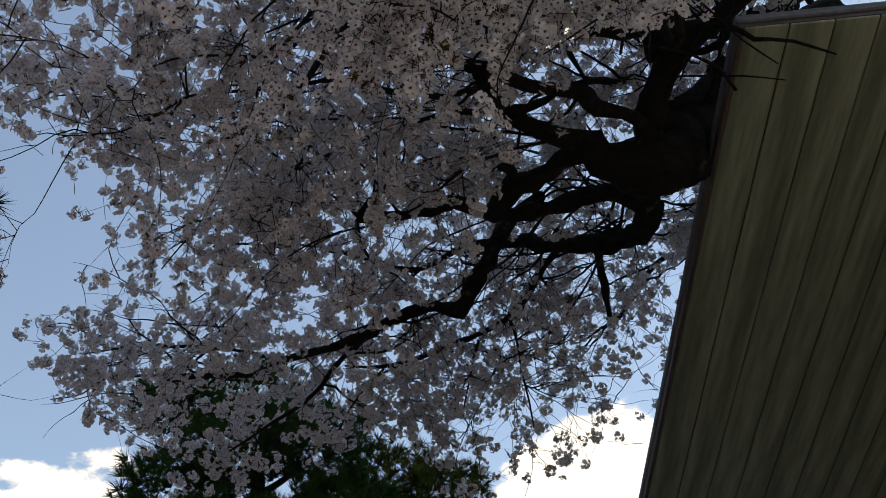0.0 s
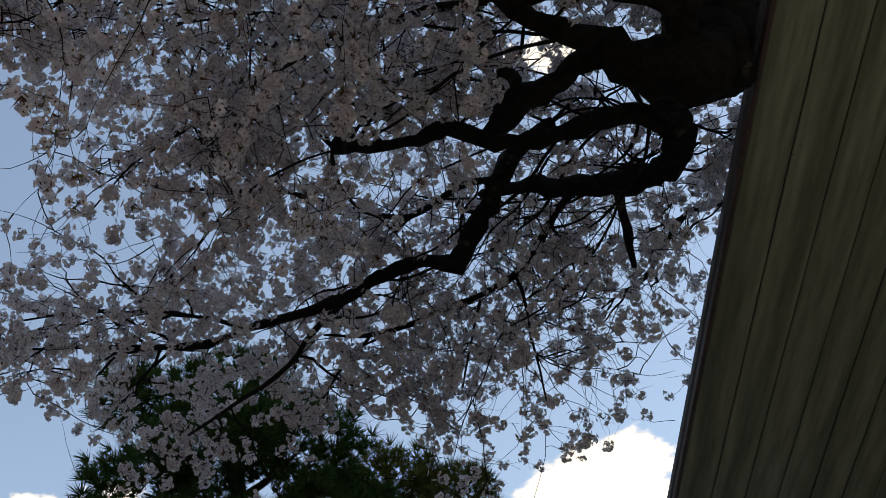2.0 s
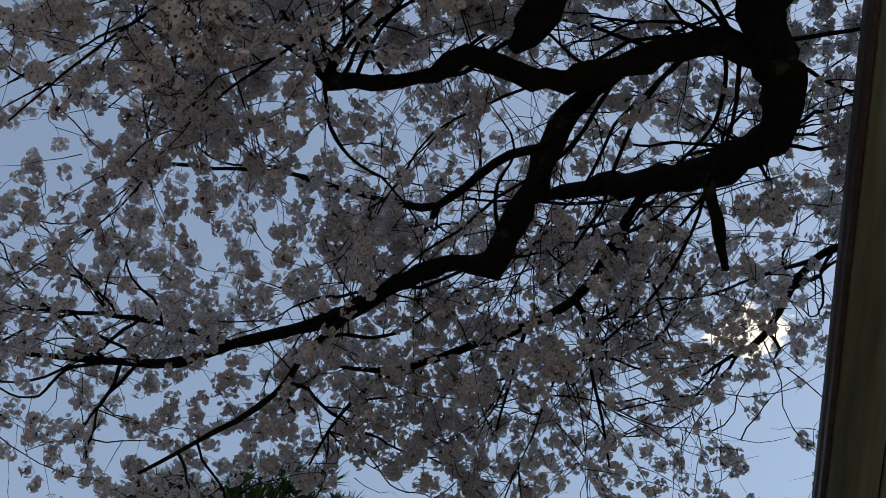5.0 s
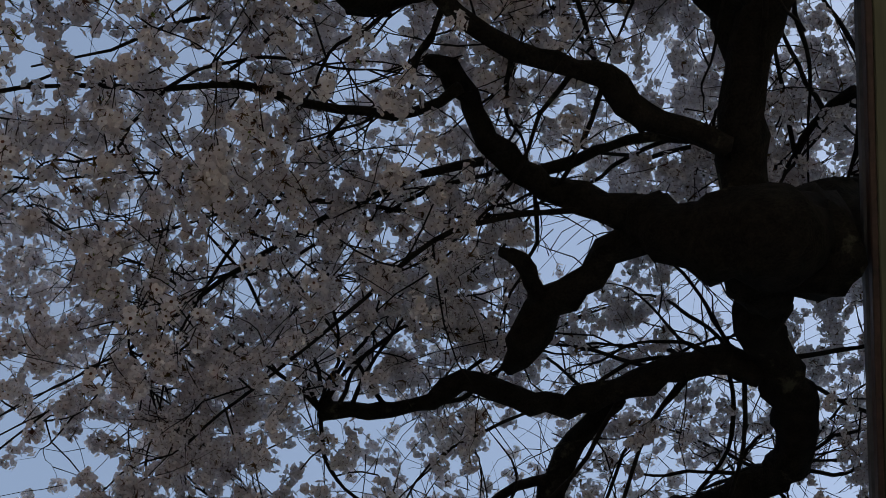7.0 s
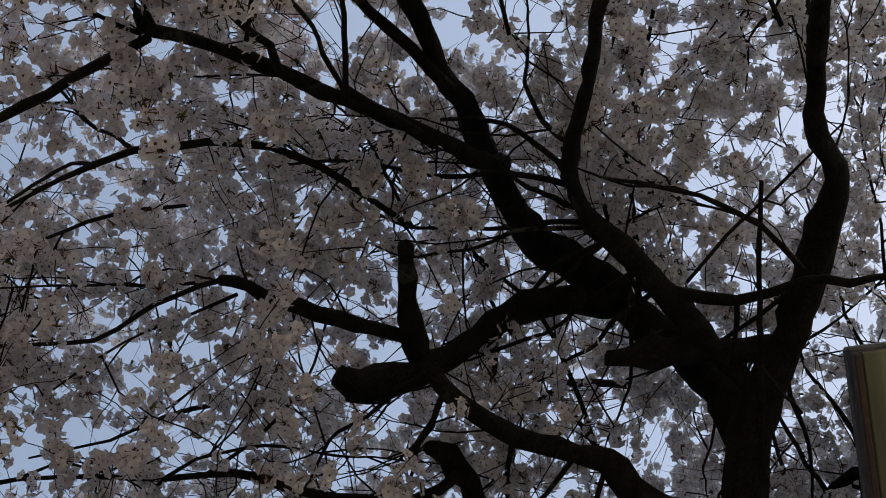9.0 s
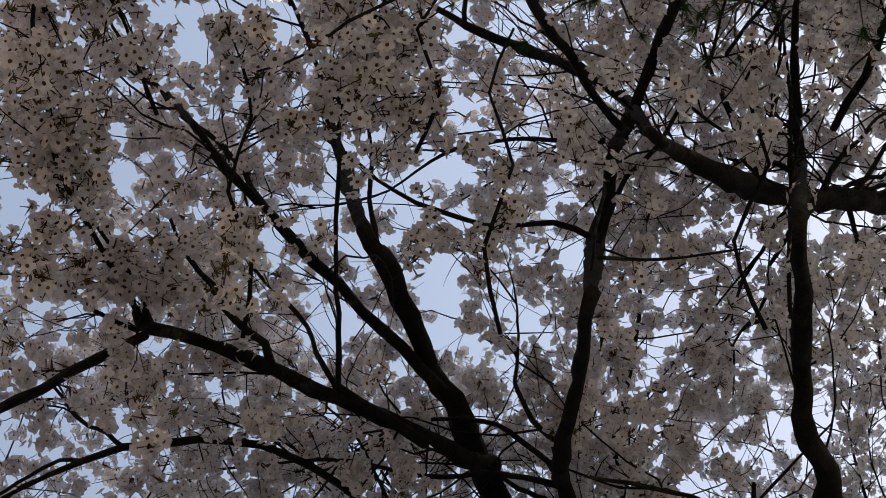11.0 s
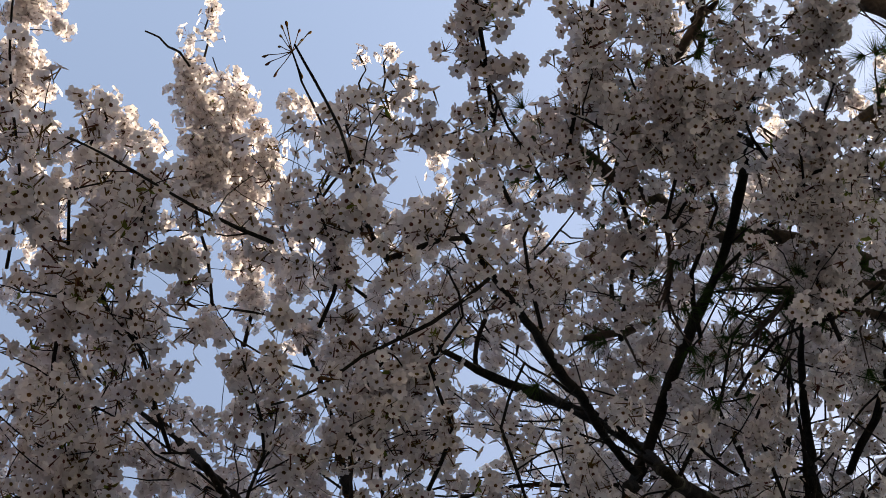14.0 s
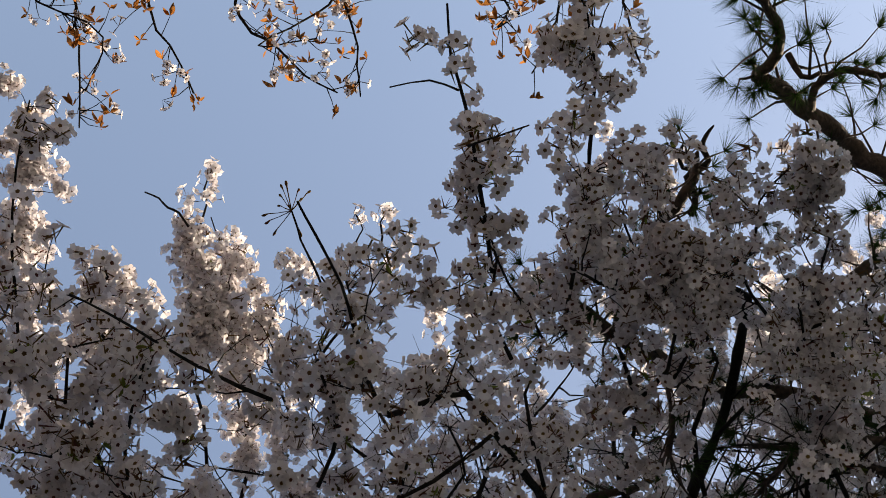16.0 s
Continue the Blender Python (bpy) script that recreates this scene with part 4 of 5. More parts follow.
spots = spots[(~hides_old_wood(spots + origin) | (spots[:, 1] + origin[1] < 1.5) & (rng.random(len(spots)) < 0.14)) & west_view_edge(spots + origin) & clear_of_house_view(spots + origin) & ~shades_sunlit_boughs(spots + origin)]
thick = np.array([noise.noise(Vector(q) * 1.7) for q in spots])
rear = (spots[:, 1] + origin[1] < 0.1) & (spots[:, 2] > 5.0)
thick[rear] = 0.55 * thick[rear] + np.array([noise.noise(Vector(q) * 4.0) for q in spots[rear]]) * 0.75
spots = spots[(spots[:, 2] < 5.6) | (spots[:, 1] + origin[1] < -2.0) | (thick + rng.normal(0, 0.1, len(spots)) > np.where(spots[:, 0] + origin[0] < -0.4, -0.3, np.where(rear, np.where(spots[:, 0] + origin[0] > 0.9, -0.05, -0.1), np.where(spots[:, 1] + origin[1] < 1.8, -0.2, -0.22))))]
world_spots = spots + origin
open_side = (world_spots[:, 1] > 0.8) & (world_spots[:, 0] > -2.7) & (world_spots[:, 0] < 0.3) & (world_spots[:, 2] > 6.2)
spots = spots[~open_side | (rng.random(len(spots)) < np.where(world_spots[:, 1] > 2.6, 0.92, 0.62))]
north = spots + origin
thin = (north[:, 0] > -1.6) & (north[:, 0] < 0.7) & (north[:, 1] > 3.0) & (north[:, 1] < 7.0)
spots = spots[~thin | (np.random.default_rng(5).random(len(spots)) < 0.45)]
spots = np.vstack([spots, np.array(tips)])
count = np.where(spots[:, 2] < 5.6, rng.integers(3, 6, len(spots)), np.where(spots[:, 1] + origin[1] < 1.8, rng.integers(6, 12, len(spots)), rng.integers(10, 15, len(spots))))
centre = np.repeat(spots, count, axis=0)
way = rng.normal(0, 1, centre.shape) + np.array((0, 0, -0.4))
way /= np.linalg.norm(way, axis=1)[:, None]
size = rng.uniform(0.0185, 0.0235, len(centre))
place = centre + way * np.where(centre[:, 2] < 5.6, rng.uniform(0.022, 0.05, len(centre)), rng.uniform(0.024, 0.052, len(centre)))[:, None]
face = way + rng.normal(0, 0.35, way.shape)
near = centre[:, 2] < 5.6
size[near | (centre[:, 1] + origin[1] < 1.8)] *= 1.18
turns = frames_of(face, rng)
single = np.zeros(len(centre), bool)
single[np.argsort(centre[:, 2])[:300]] = True
for sel, shape in ((near & ~single, FLOWER_FINE), (~near & ~single, FLOWER)):
    v, f, s = scattered(*shape, place[sel], turns[sel], size[sel])
    at = spots[(spots[:, 2] < 5.6) == (shape is FLOWER_FINE)][:: 4 if shape is FLOWER_FINE else 1]
    v, f, s = joined([(v, f, s), scattered(*STALKS, at, frames_of(rng.normal(0, 1, at.shape), rng), rng.uniform(0.035, 0.065, len(at)))])
    tagged(array_part("blossoms", v, f, s, [PETAL, CALYX], cherry, "white open cherry blossoms"), kind="stuff")
flower_mesh = array_part("blossom", *FLOWER_FINE, [PETAL, CALYX], cherry)
lowest = np.flatnonzero(single)
for n, i in enumerate(lowest):
    ob = flower_mesh if n == 0 else new("blossom", flower_mesh.data)
    ob.parent = cherry
    ob.matrix_basis = Matrix.Translation(place[i]) @ Matrix(turns[i].tolist()).to_4x4() @ Matrix.Scale(size[i], 4)


# ---- leaves ----
def leaf_shape():
    """A small folded leaf of length 1 along +z."""
    v = [(0, 0, 0), (0.2, 0.1, 0.4), (0, 0, 0.5), (-0.2, 0.1, 0.4), (0.12, 0.05, 0.78), (-0.12, 0.05, 0.78), (0, -0.06, 1.0)]
    f = [(0, 1, 2), (0, 2, 3), (1, 4, 2), (3, 2, 5), (2, 4, 6), (2, 6, 5)]
    return np.array(v, float), np.array(f), np.zeros(6, int)


LEAF = leaf_shape()
LEAF_CLUMPS = [(2.12, -1.09, 5.99), (2.3, -1.18, 6.11)]
pick = spots[(spots[:, 2] < 6.8) & (spots[:, 1] + origin[1] < 2.0)]
pick = pick[rng.random(len(pick)) < 0.16]
base = np.repeat(pick, 4, axis=0)
v, f, s = scattered(*LEAF, base, frames_of(rng.normal(0, 1, base.shape), rng), rng.uniform(0.015, 0.035, len(base)))

v, f, s = joined([(v, f, s)] + [scattered(*LEAF, np.array(c) - origin + rng.normal(0, 0.09, (46, 3)), frames_of(rng.normal(0, 1, (46, 3)), rng), rng.uniform(0.03, 0.07, 46)) for c in LEAF_CLUMPS])
tagged(array_part("leaves", v, f, s, [YOUNG_LEAF], cherry, "tiny fresh green leaves"), kind="stuff")

# an opened umbel past its bloom, at the end of a bare spur
tip, pieces = np.array((0.40, -2.21, 5.48)) - origin, []
for k in range(13):
    way = rng.normal(0, 1, 3) + np.array((0.2, -0.5, 0.1))
    way /= np.linalg.norm(way)
    v, f = tube(smooth_line([(*tip, 0.002), (*(tip + way * 0.05), 0.0015), (*(tip + way * 0.085 + np.array((0, 0, -0.006))), 0.002), (*(tip + way * 0.1), 0.005), (*(tip + way * 0.108), 0.003)], 0.02), 5, rng)
    pieces.append((v, f, np.zeros(len(f), int)))
v, f, s = joined(pieces)
array_part("umbel", v, f, s, [CALYX], cherry, "bare flower stalks")

# ---- second cherry with bronze leaves ----
young = tagged(new("cherry_tree"), "young cherry with thin hanging sprays and bronze leaves", "tree")
young.location = (-2.6, -4.2, 0)


spray_lines = []


def spray(nodes):
    nodes = [(x - young.location.x, y - young.location.y, z, r) for x, y, z, r in nodes]
    line = smooth_line(nodes, 0.06)
    line[1:-1, :3] += rng.normal(0, 0.006, (len(line) - 2, 3))
    v, f = tube(line, 5, rng)
    array_part("branch", v, f, np.zeros(len(f)), [BARK], young)
    spray_lines.append(line)


# <HANGING>
spray([(0.48, -3.06, 4.25, 0.0085), (0.26, -2.69, 4.52, 0.006), (0.15, -2.48, 4.57, 0.0042), (0.16, -2.31, 4.57, 0.0033), (0.18, -2.12, 4.57, 0.0024)])
spray([(0.79, -2.98, 4.28, 0.0086), (0.5, -2.65, 4.57, 0.0061), (0.39, -2.43, 4.66, 0.0051), (0.45, -2.28, 4.65, 0.0042), (0.51, -2.13, 4.65, 0.0033), (0.57, -2.01, 4.62, 0.0024)])
spray([(0.79, -2.98, 4.28, 0.0086), (0.73, -2.56, 4.57, 0.0061), (0.7, -2.32, 4.64, 0.0043), (0.68, -2.16, 4.63, 0.0033), (0.63, -1.98, 4.63, 0.0024)])
spray([(1.71, -2.62, 4.28, 0.0086), (1.43, -2.29, 4.57, 0.0061), (1.31, -2.1, 4.62, 0.0043), (1.21, -1.96, 4.61, 0.0033), (1.11, -1.85, 4.59, 0.0024)])
spray([(1.71, -2.62, 4.28, 0.0086), (1.58, -2.22, 4.56, 0.006), (1.48, -2.01, 4.61, 0.0042), (1.43, -1.87, 4.58, 0.0033), (1.4, -1.72, 4.56, 0.0024)])
spray([(0.16, -3.13, 4.2, 0.0083), (-0.03, -2.75, 4.46, 0.0059), (-0.06, -2.52, 4.53, 0.0041), (-0.09, -2.34, 4.54, 0.0032), (-0.15, -2.12, 4.57, 0.0024)])
spray([(-0.07, -3.04, 4.31, 0.0067), (-0.17, -2.7, 4.5, 0.005), (-0.15, -2.55, 4.5, 0.0033), (-0.01, -2.37, 4.51, 0.0024), (-0.1, -2.19, 4.51, 0.0024)])
spray([(1.36, -2.64, 4.44, 0.007), (1.16, -2.33, 4.65, 0.0053), (1.16, -2.14, 4.65, 0.0034), (1.08, -2.05, 4.6, 0.0025), (1.14, -1.99, 4.48, 0.0024)])
spray([(0.93, -2.8, 4.44, 0.007), (0.76, -2.45, 4.67, 0.0053), (0.61, -2.34, 4.64, 0.0034), (0.41, -2.24, 4.6, 0.0025), (0.56, -2.14, 4.52, 0.0024)])
# </HANGING>
trunk_line = smooth_line([(0, 0, -0.1, 0.13), (0.02, 0.02, 0.5, 0.1), (0.1, 0.1, 1.5, 0.085), (0.3, 0.1, 2.4, 0.07), (0.9, 0.1, 2.95, 0.05), (1.7, 0.2, 3.2, 0.03), (3.0, 0.6, 3.35, 0.02), (4.2, 1.2, 3.5, 0.012)], 0.1)
v, f = tube(trunk_line, 10, rng, 0.05)
array_part("trunk", v, f, np.zeros(len(f)), [BARK], young)
for line in spray_lines:
    start = line[0, :3]
    near_i = int(np.argmin(np.linalg.norm(trunk_line[:, :3] - start, axis=1)))
    mid = (trunk_line[near_i, :3] + start) / 2 + np.array((0, 0, 0.08))
    v, f = tube(smooth_line([(*trunk_line[near_i, :3], 0.009), (*mid, 0.008), (*start, line[0, 3])], 0.1), 5, rng)
    array_part("branch", v, f, np.zeros(len(f)), [BARK], young)
side, leaf_at, bloom_at = [], [], []
for line in spray_lines:
    for p, tang, r in along(line, 26, rng, 0.35):
        way = tang * 0.5 + rng.normal(0, 0.5, 3)
        t = straggle(p, way / np.linalg.norm(way), rng.uniform(0.03, 0.12), 3, 0.002, rng)
        side.append(t)
        (bloom_at if rng.random() < 0.42 else leaf_at).append(t[-1, :3])
v, f, s = joined([(lambda a: (a[0], a[1], np.zeros(len(a[1]), int)))(tube(t, 3, rng)) for t in side])
tagged(array_part("twigs", v, f, s, [BARK], young, "thin reddish twigs"), kind="stuff")
base = np.repeat(np.array(leaf_at), 4, axis=0)
turns, size = frames_of(rng.normal(0, 0.7, base.shape) + np.array((0.2, -0.5, -0.4)), rng), rng.uniform(0.02, 0.042, len(base))
order = rng.permutation(len(base))
leaf_mesh = array_part("leaf", *LEAF, [RED_LEAF], young, "small bronze leaf")
for n, i in enumerate(order[:300]):
    ob = leaf_mesh if n == 0 else new("leaf", leaf_mesh.data)
    ob.parent = young
    ob.matrix_basis = Matrix.Translation(base[i]) @ Matrix(turns[i].tolist()).to_4x4() @ Matrix.Scale(size[i], 4)
rest = order[300:]
if len(rest):
    v, f, s = scattered(*LEAF, base[rest], turns[rest], size[rest])
    tagged(array_part("leaves", v, f, s, [RED_LEAF], young, "small bronze leaves"), kind="stuff")
base = np.repeat(np.array(bloom_at), 3, axis=0)
way = rng.normal(0, 1, base.shape)
way /= np.linalg.norm(way, axis=1)[:, None]
v, f, s = scattered(*FLOWER_FINE, base + way * 0.025, frames_of(way, rng), rng.uniform(0.012, 0.017, len(base)))
tagged(array_part("blossoms", v, f, s, [PETAL, CALYX], young, "small white blossoms"), kind="stuff")


# ---- pines ----
def tuft_shape(n, rng, spread, width=0.012):
    """A brush of n thin needles of length 1 round +z."""
    v, f = [], []
    for i in range(n):
        a, tilt = rng.uniform(0, 2 * math.pi), abs(rng.normal(0, spread)) + 0.15
        d = np.array((math.cos(a) * math.sin(tilt), math.sin(a) * math.sin(tilt), math.cos(tilt)))
        w = np.cross(d, rng.normal(0, 1, 3))
        w *= width / np.linalg.norm(w)
        k = len(v)
        v += [d * 0.02 - w, d * 0.02 + w, d * rng.uniform(0.75, 1.0)]
        f.append((k, k + 1, k + 2))
    return np.array(v), np.array(f), np.zeros(n, int)


TUFT, TUFT_THICK = tuft_shape(80, rng, 0.6, 0.009), tuft_shape(26, rng, 0.8, 0.035)
pine = tagged(new("pine_tree"), "dark pine with crooked boughs and long needles", "tree")
pine.location = (3.35, -0.95, 0)
pine_lines = []


def bough(nodes):
    nodes = [(x - pine.location.x, y - pine.location.y, z, r) for x, y, z, r in nodes]
    line = smooth_line(nodes, 0.05)
    line[1:-1, :3] += rng.normal(0, 1, (len(line) - 2, 3)) * line[1:-1, 3:4] * 0.2
    v, f = tube(line, 8, rng, 0.06)
    array_part("bough", v, f, np.zeros(len(f)), [PINE_BARK], pine)
    pine_lines.append(line)


# <PINE>
bough([(2.94, -0.95, 5.8, 0.0615), (2.65, -1.34, 5.67, 0.0493), (2.47, -1.52, 5.51, 0.0403), (2.28, -1.69, 5.34, 0.0335), (2.12, -1.79, 5.18, 0.0288), (1.95, -1.87, 5.02, 0.0261)])
bough([(1.95, -1.87, 5.02, 0.0205), (1.99, -1.85, 4.91, 0.0182), (1.98, -1.89, 4.79, 0.0178), (1.93, -1.93, 4.7, 0.0157), (1.9, -1.97, 4.58, 0.012)])
bough([(2.11, -1.74, 5.13, 0.0151), (2.12, -1.77, 5.04, 0.014), (2.19, -1.74, 4.95, 0.0128), (2.25, -1.65, 4.9, 0.0108), (2.28, -1.61, 4.83, 0.0088)])
bough([(2.05, -1.87, 4.96, 0.0129), (2.05, -1.77, 4.96, 0.0091), (2.07, -1.73, 4.9, 0.0081)])
bough([(3.14, -1.3, 5.8, 0.0423), (2.76, -1.42, 5.89, 0.0343), (2.47, -1.45, 5.92, 0.0279), (2.29, -1.41, 5.92, 0.0213), (2.09, -1.4, 5.9, 0.0148), (1.88, -1.37, 5.89, 0.0104)])
bough([(2.53, -0.78, 6.09, 0.0275), (2.22, -0.85, 6.12, 0.0169), (2.03, -0.92, 6.07, 0.0147), (1.83, -0.91, 6.05, 0.0125), (1.63, -0.82, 6.03, 0.0092)])
bough([(2.75, -0.61, 6.35, 0.0485), (2.39, -0.9, 6.31, 0.0376), (2.03, -1.19, 6.24, 0.0287), (1.7, -1.29, 6.18, 0.024), (1.55, -1.4, 6.03, 0.0277), (1.38, -1.51, 5.88, 0.025), (1.25, -1.61, 5.72, 0.0222), (1.09, -1.6, 5.61, 0.0157)])
bough([(1.38, -1.52, 5.9, 0.0209), (1.51, -1.67, 5.68, 0.0203), (1.66, -1.73, 5.48, 0.0196), (1.71, -1.74, 5.33, 0.0172), (1.71, -1.76, 5.2, 0.0074)])
bough([(1.58, -1.42, 6.1, 0.0151), (1.48, -1.18, 6.1, 0.0127), (1.35, -1.03, 6.07, 0.0125), (1.15, -1.01, 6.02, 0.0143), (0.98, -1.03, 5.95, 0.01)])
bough([(2.52, -0.65, 6.1, 0.0358), (2.22, -0.72, 6.13, 0.019), (2.03, -0.8, 6.08, 0.0146), (1.87, -0.9, 6.02, 0.0124), (1.67, -0.98, 5.97, 0.0082)])
# </PINE>
top = max(float(l[0, 2]) for l in pine_lines)
stem = smooth_line([(0, 0, -0.1, 0.24), (0.03, 0, 0.6, 0.17), (-0.05, 0.05, 2.5, 0.15), (0.05, 0.05, top, 0.11)], 0.1)
v, f = tube(stem, 12, rng, 0.06)
array_part("trunk", v, f, np.zeros(len(f)), [PINE_BARK], pine)
for line in pine_lines:
    near_i = int(np.argmin(np.linalg.norm(stem[:, :3] - line[0, :3], axis=1)))
    if np.linalg.norm(stem[near_i, :3] - line[0, :3]) > 0.1 and line[0, 3] > 0.03:
        v, f = tube(smooth_line([(*stem[near_i, :3], line[0, 3] * 1.2), (*line[0, :3], line[0, 3])], 0.1), 8, rng, 0.05)
        array_part("bough", v, f, np.zeros(len(f)), [PINE_BARK], pine)
side, tip, tip_way = [], [], []
for line in pine_lines:
    for p, tang, r in along(line, 30, rng, 0.2):
        way = tang * 0.6 + rng.normal(0, 0.55, 3)
        t = straggle(p, way / np.linalg.norm(way), rng.uniform(0.05, 0.3), 4, 0.006, rng, 0.25)
        side.append(t)
        tip.append(t[-1, :3])
        tip_way.append(t[-1, :3] - t[-2, :3])
v, f, s = joined([(lambda a: (a[0], a[1], np.zeros(len(a[1]), int)))(tube(t, 4, rng)) for t in side])
tagged(array_part("twigs", v, f, s, [PINE_BARK], pine, "knobbly dark twigs"), kind="stuff")
v, f, s = scattered(*TUFT, np.array(tip), frames_of(np.array(tip_way), rng), rng.uniform(0.08, 0.12, len(tip)))
tagged(array_part("needles", v, f, s, [NEEDLE], pine, "dark green pine needles"), kind="stuff")


def far_pine(x, y, height, lobes, tufts, mat, label, length):
    """A pine seen from a distance: trunk, one limb to each lobe of the crown and brushes of needles in the lobes."""
    tree = tagged(new("pine_tree"), label, "tree", "pines beyond the cherry")
    tree.location = (x, y, 0)
    stem = smooth_line([(0, 0, -0.1, 0.22), (0.05, 0, height * 0.4, 0.16), (-0.05, 0.05, height * 0.75, 0.11), (0, 0, height * 0.95, 0.04)], 0.25)
    v, f = tube(stem, 9, rng, 0.06)
    array_part("trunk", v, f, np.zeros(len(f)), [PINE_BARK], tree)
    place = []
    for cx, cy, cz, r in lobes:
        i = int(np.argmin(np.abs(stem[:, 2] - (cz - 0.5 * r))))
        v, f = tube(smooth_line([(*stem[i, :3], 0.05), (cx * 0.5, cy * 0.5, cz - 0.3 * r, 0.035), (cx, cy, cz, 0.012)], 0.15), 6, rng)
        array_part("limb", v, f, np.zeros(len(f)), [PINE_BARK], tree)
        n = int(tufts * r * r)
        d = rng.normal(0, 1, (n, 3))
        d /= np.linalg.norm(d, axis=1)[:, None]
        place.append(np.array((cx, cy, cz)) + d * (r * rng.uniform(0.25, 1.0, n) ** 0.5)[:, None] * np.array((1, 1, 0.62)))
    place = np.vstack(place)
    ways = rng.normal(0, 0.6, place.shape) + (place - place.mean(0)) * 0.5 + np.array((0, 0, 0.5))
    v, f, s = scattered(*TUFT_THICK, place, frames_of(ways, rng), rng.uniform(0.6, 1.0, len(place)) * length)
    tagged(array_part("needles", v, f, s, [mat], tree, "dense green needles"), kind="stuff")


far_pine(-4.3, 8.6, 9.4, [(-0.8, -0.6, 8.75, 0.55), (0.1, -0.3, 8.7, 0.7), (-0.9, -0.4, 7.8, 0.75), (0.0, -0.6, 8.0, 0.8), (0.8, -0.2, 8.0, 0.7), (-0.3, -0.2, 7.1, 0.9), (0.9, 0.0, 7.2, 0.8), (-1.1, 0, 6.8, 0.7), (0, 0.3, 6.2, 1.0)], 700, NEEDLE, "dark green pine behind the cherry boughs", 0.22)
far_pine(-3.4, 11.6, 9.3, [(-0.7, 0, 8.7, 0.6), (0.1, 0, 8.9, 0.7), (0.8, 0, 8.5, 0.65), (-0.4, 0, 8.0, 0.8), (0.6, 0, 7.7, 0.9), (-1.0, 0, 7.4, 0.8), (0, 0, 6.8, 1.0)], 700, CEDAR, "yellowish green conifer top behind the cherry", 0.22)
far_pine(-5.6, 2.0, 8.2, [(0.9, -0.2, 7.1, 0.7), (0.2, 0.3, 7.6, 0.7), (-0.5, 0.2, 6.8, 0.8)], 800, NEEDLE, "dark green pine at the side of the path", 0.2)

# ---- house with a boarded eave ----
eave_y = Vector((-0.235, 1, -0.14)).normalized()
eave_x = Vector((1, 0.235, 0)).normalized()
eave_z = eave_x.cross(eave_y)
EAVE = Matrix.Translation((1.288, 1.833, 6.779)) @ Matrix((eave_x, eave_y, eave_z)).transposed().to_4x4()
house = tagged(new("house"), "house with a pale boarded eave over the path", "building")
box_part("fascia", (-0.03, -0.14, -0.004), (0.0, 8.0, 0.06), FASCIA, house, EAVE, 0.006, "dark wooden edge board")
box_part("roof", (-0.04, -0.16, 0.06), (3.5, 8.1, 0.13), ROOFING, house, EAVE, 0.01)
bm = bmesh.new()
box(bm, (2.8, -0.12, -7.5), (3.4, 7.9, 0.0))
bmesh.ops.transform(bm, matrix=EAVE, verts=bm.verts)
bmesh.ops.bisect_plane(bm, geom=bm.verts[:] + bm.edges[:] + bm.faces[:], plane_co=(0, 0, -0.05), plane_no=(0, 0, -1), clear_outer=True)
bmesh.ops.holes_fill(bm, edges=bm.edges)
part("wall", bm, PLASTER, house)
board_mesh = None
for i in range(9):
    bm = bmesh.new()
    box(bm, (0.0, -0.14, 0.0), (0.3, 8.0, 0.02), Matrix(), 0.006)
    if board_mesh is None:
        board_mesh = part("board", bm, BOARD, house)
        ob = board_mesh
    else:
        bm.free()
        ob = new("board", board_mesh.data)
        ob.parent = house
    ob.matrix_basis = EAVE @ Matrix.Translation((0.005 + i * 0.309, 0, rng.uniform(-0.003, 0.003)))
box_part("backing", (0.0, -0.14, 0.022), (2.8, 8.0, 0.05), FASCIA, house, EAVE)

# ---- apartment house beyond ----
flats = tagged(new("apartment_house"), "pale rendered apartment house with brown eaves and a railed balcony", "building")
flats.location = (3.7, 13.5, -1.45)
box_part("wall", (-2.2, -2.3, -0.1), (2.6, 3, 11.05), PLASTER, flats, bevel=0.02)
box_part("eave", (-2.45, -2.6, 11.05), (2.7, -2.3, 11.2), SOFFIT_BROWN, flats, bevel=0.01)
box_part("roof", (-2.5, -2.6, 11.2), (2.8, 3.2, 11.3), ROOFING, flats, bevel=0.01)
balcony = box_part("balcony", (-2.75, -2.9, 9.7), (-1.2, -2.3, 10.4), PLASTER, flats, bevel=0.015)
box_part("slab", (-2.8, -2.95, 9.6), (-1.15, -2.25, 9.7), SOFFIT_BROWN, flats, bevel=0.01)
for z in (10.5, 10.62):
    box_part("rail", (-2.75, -2.9, z), (-1.2, -2.86, z + 0.035), RAIL, balcony)
    box_part("rail", (-2.75, -2.86, z), (-2.71, -2.3, z + 0.035), RAIL, balcony)
for i in range(9):
    box_part("post", (-2.74 + i * 0.19, -2.89, 10.4), (-2.72 + i * 0.19, -2.87, 10.63), RAIL, balcony)


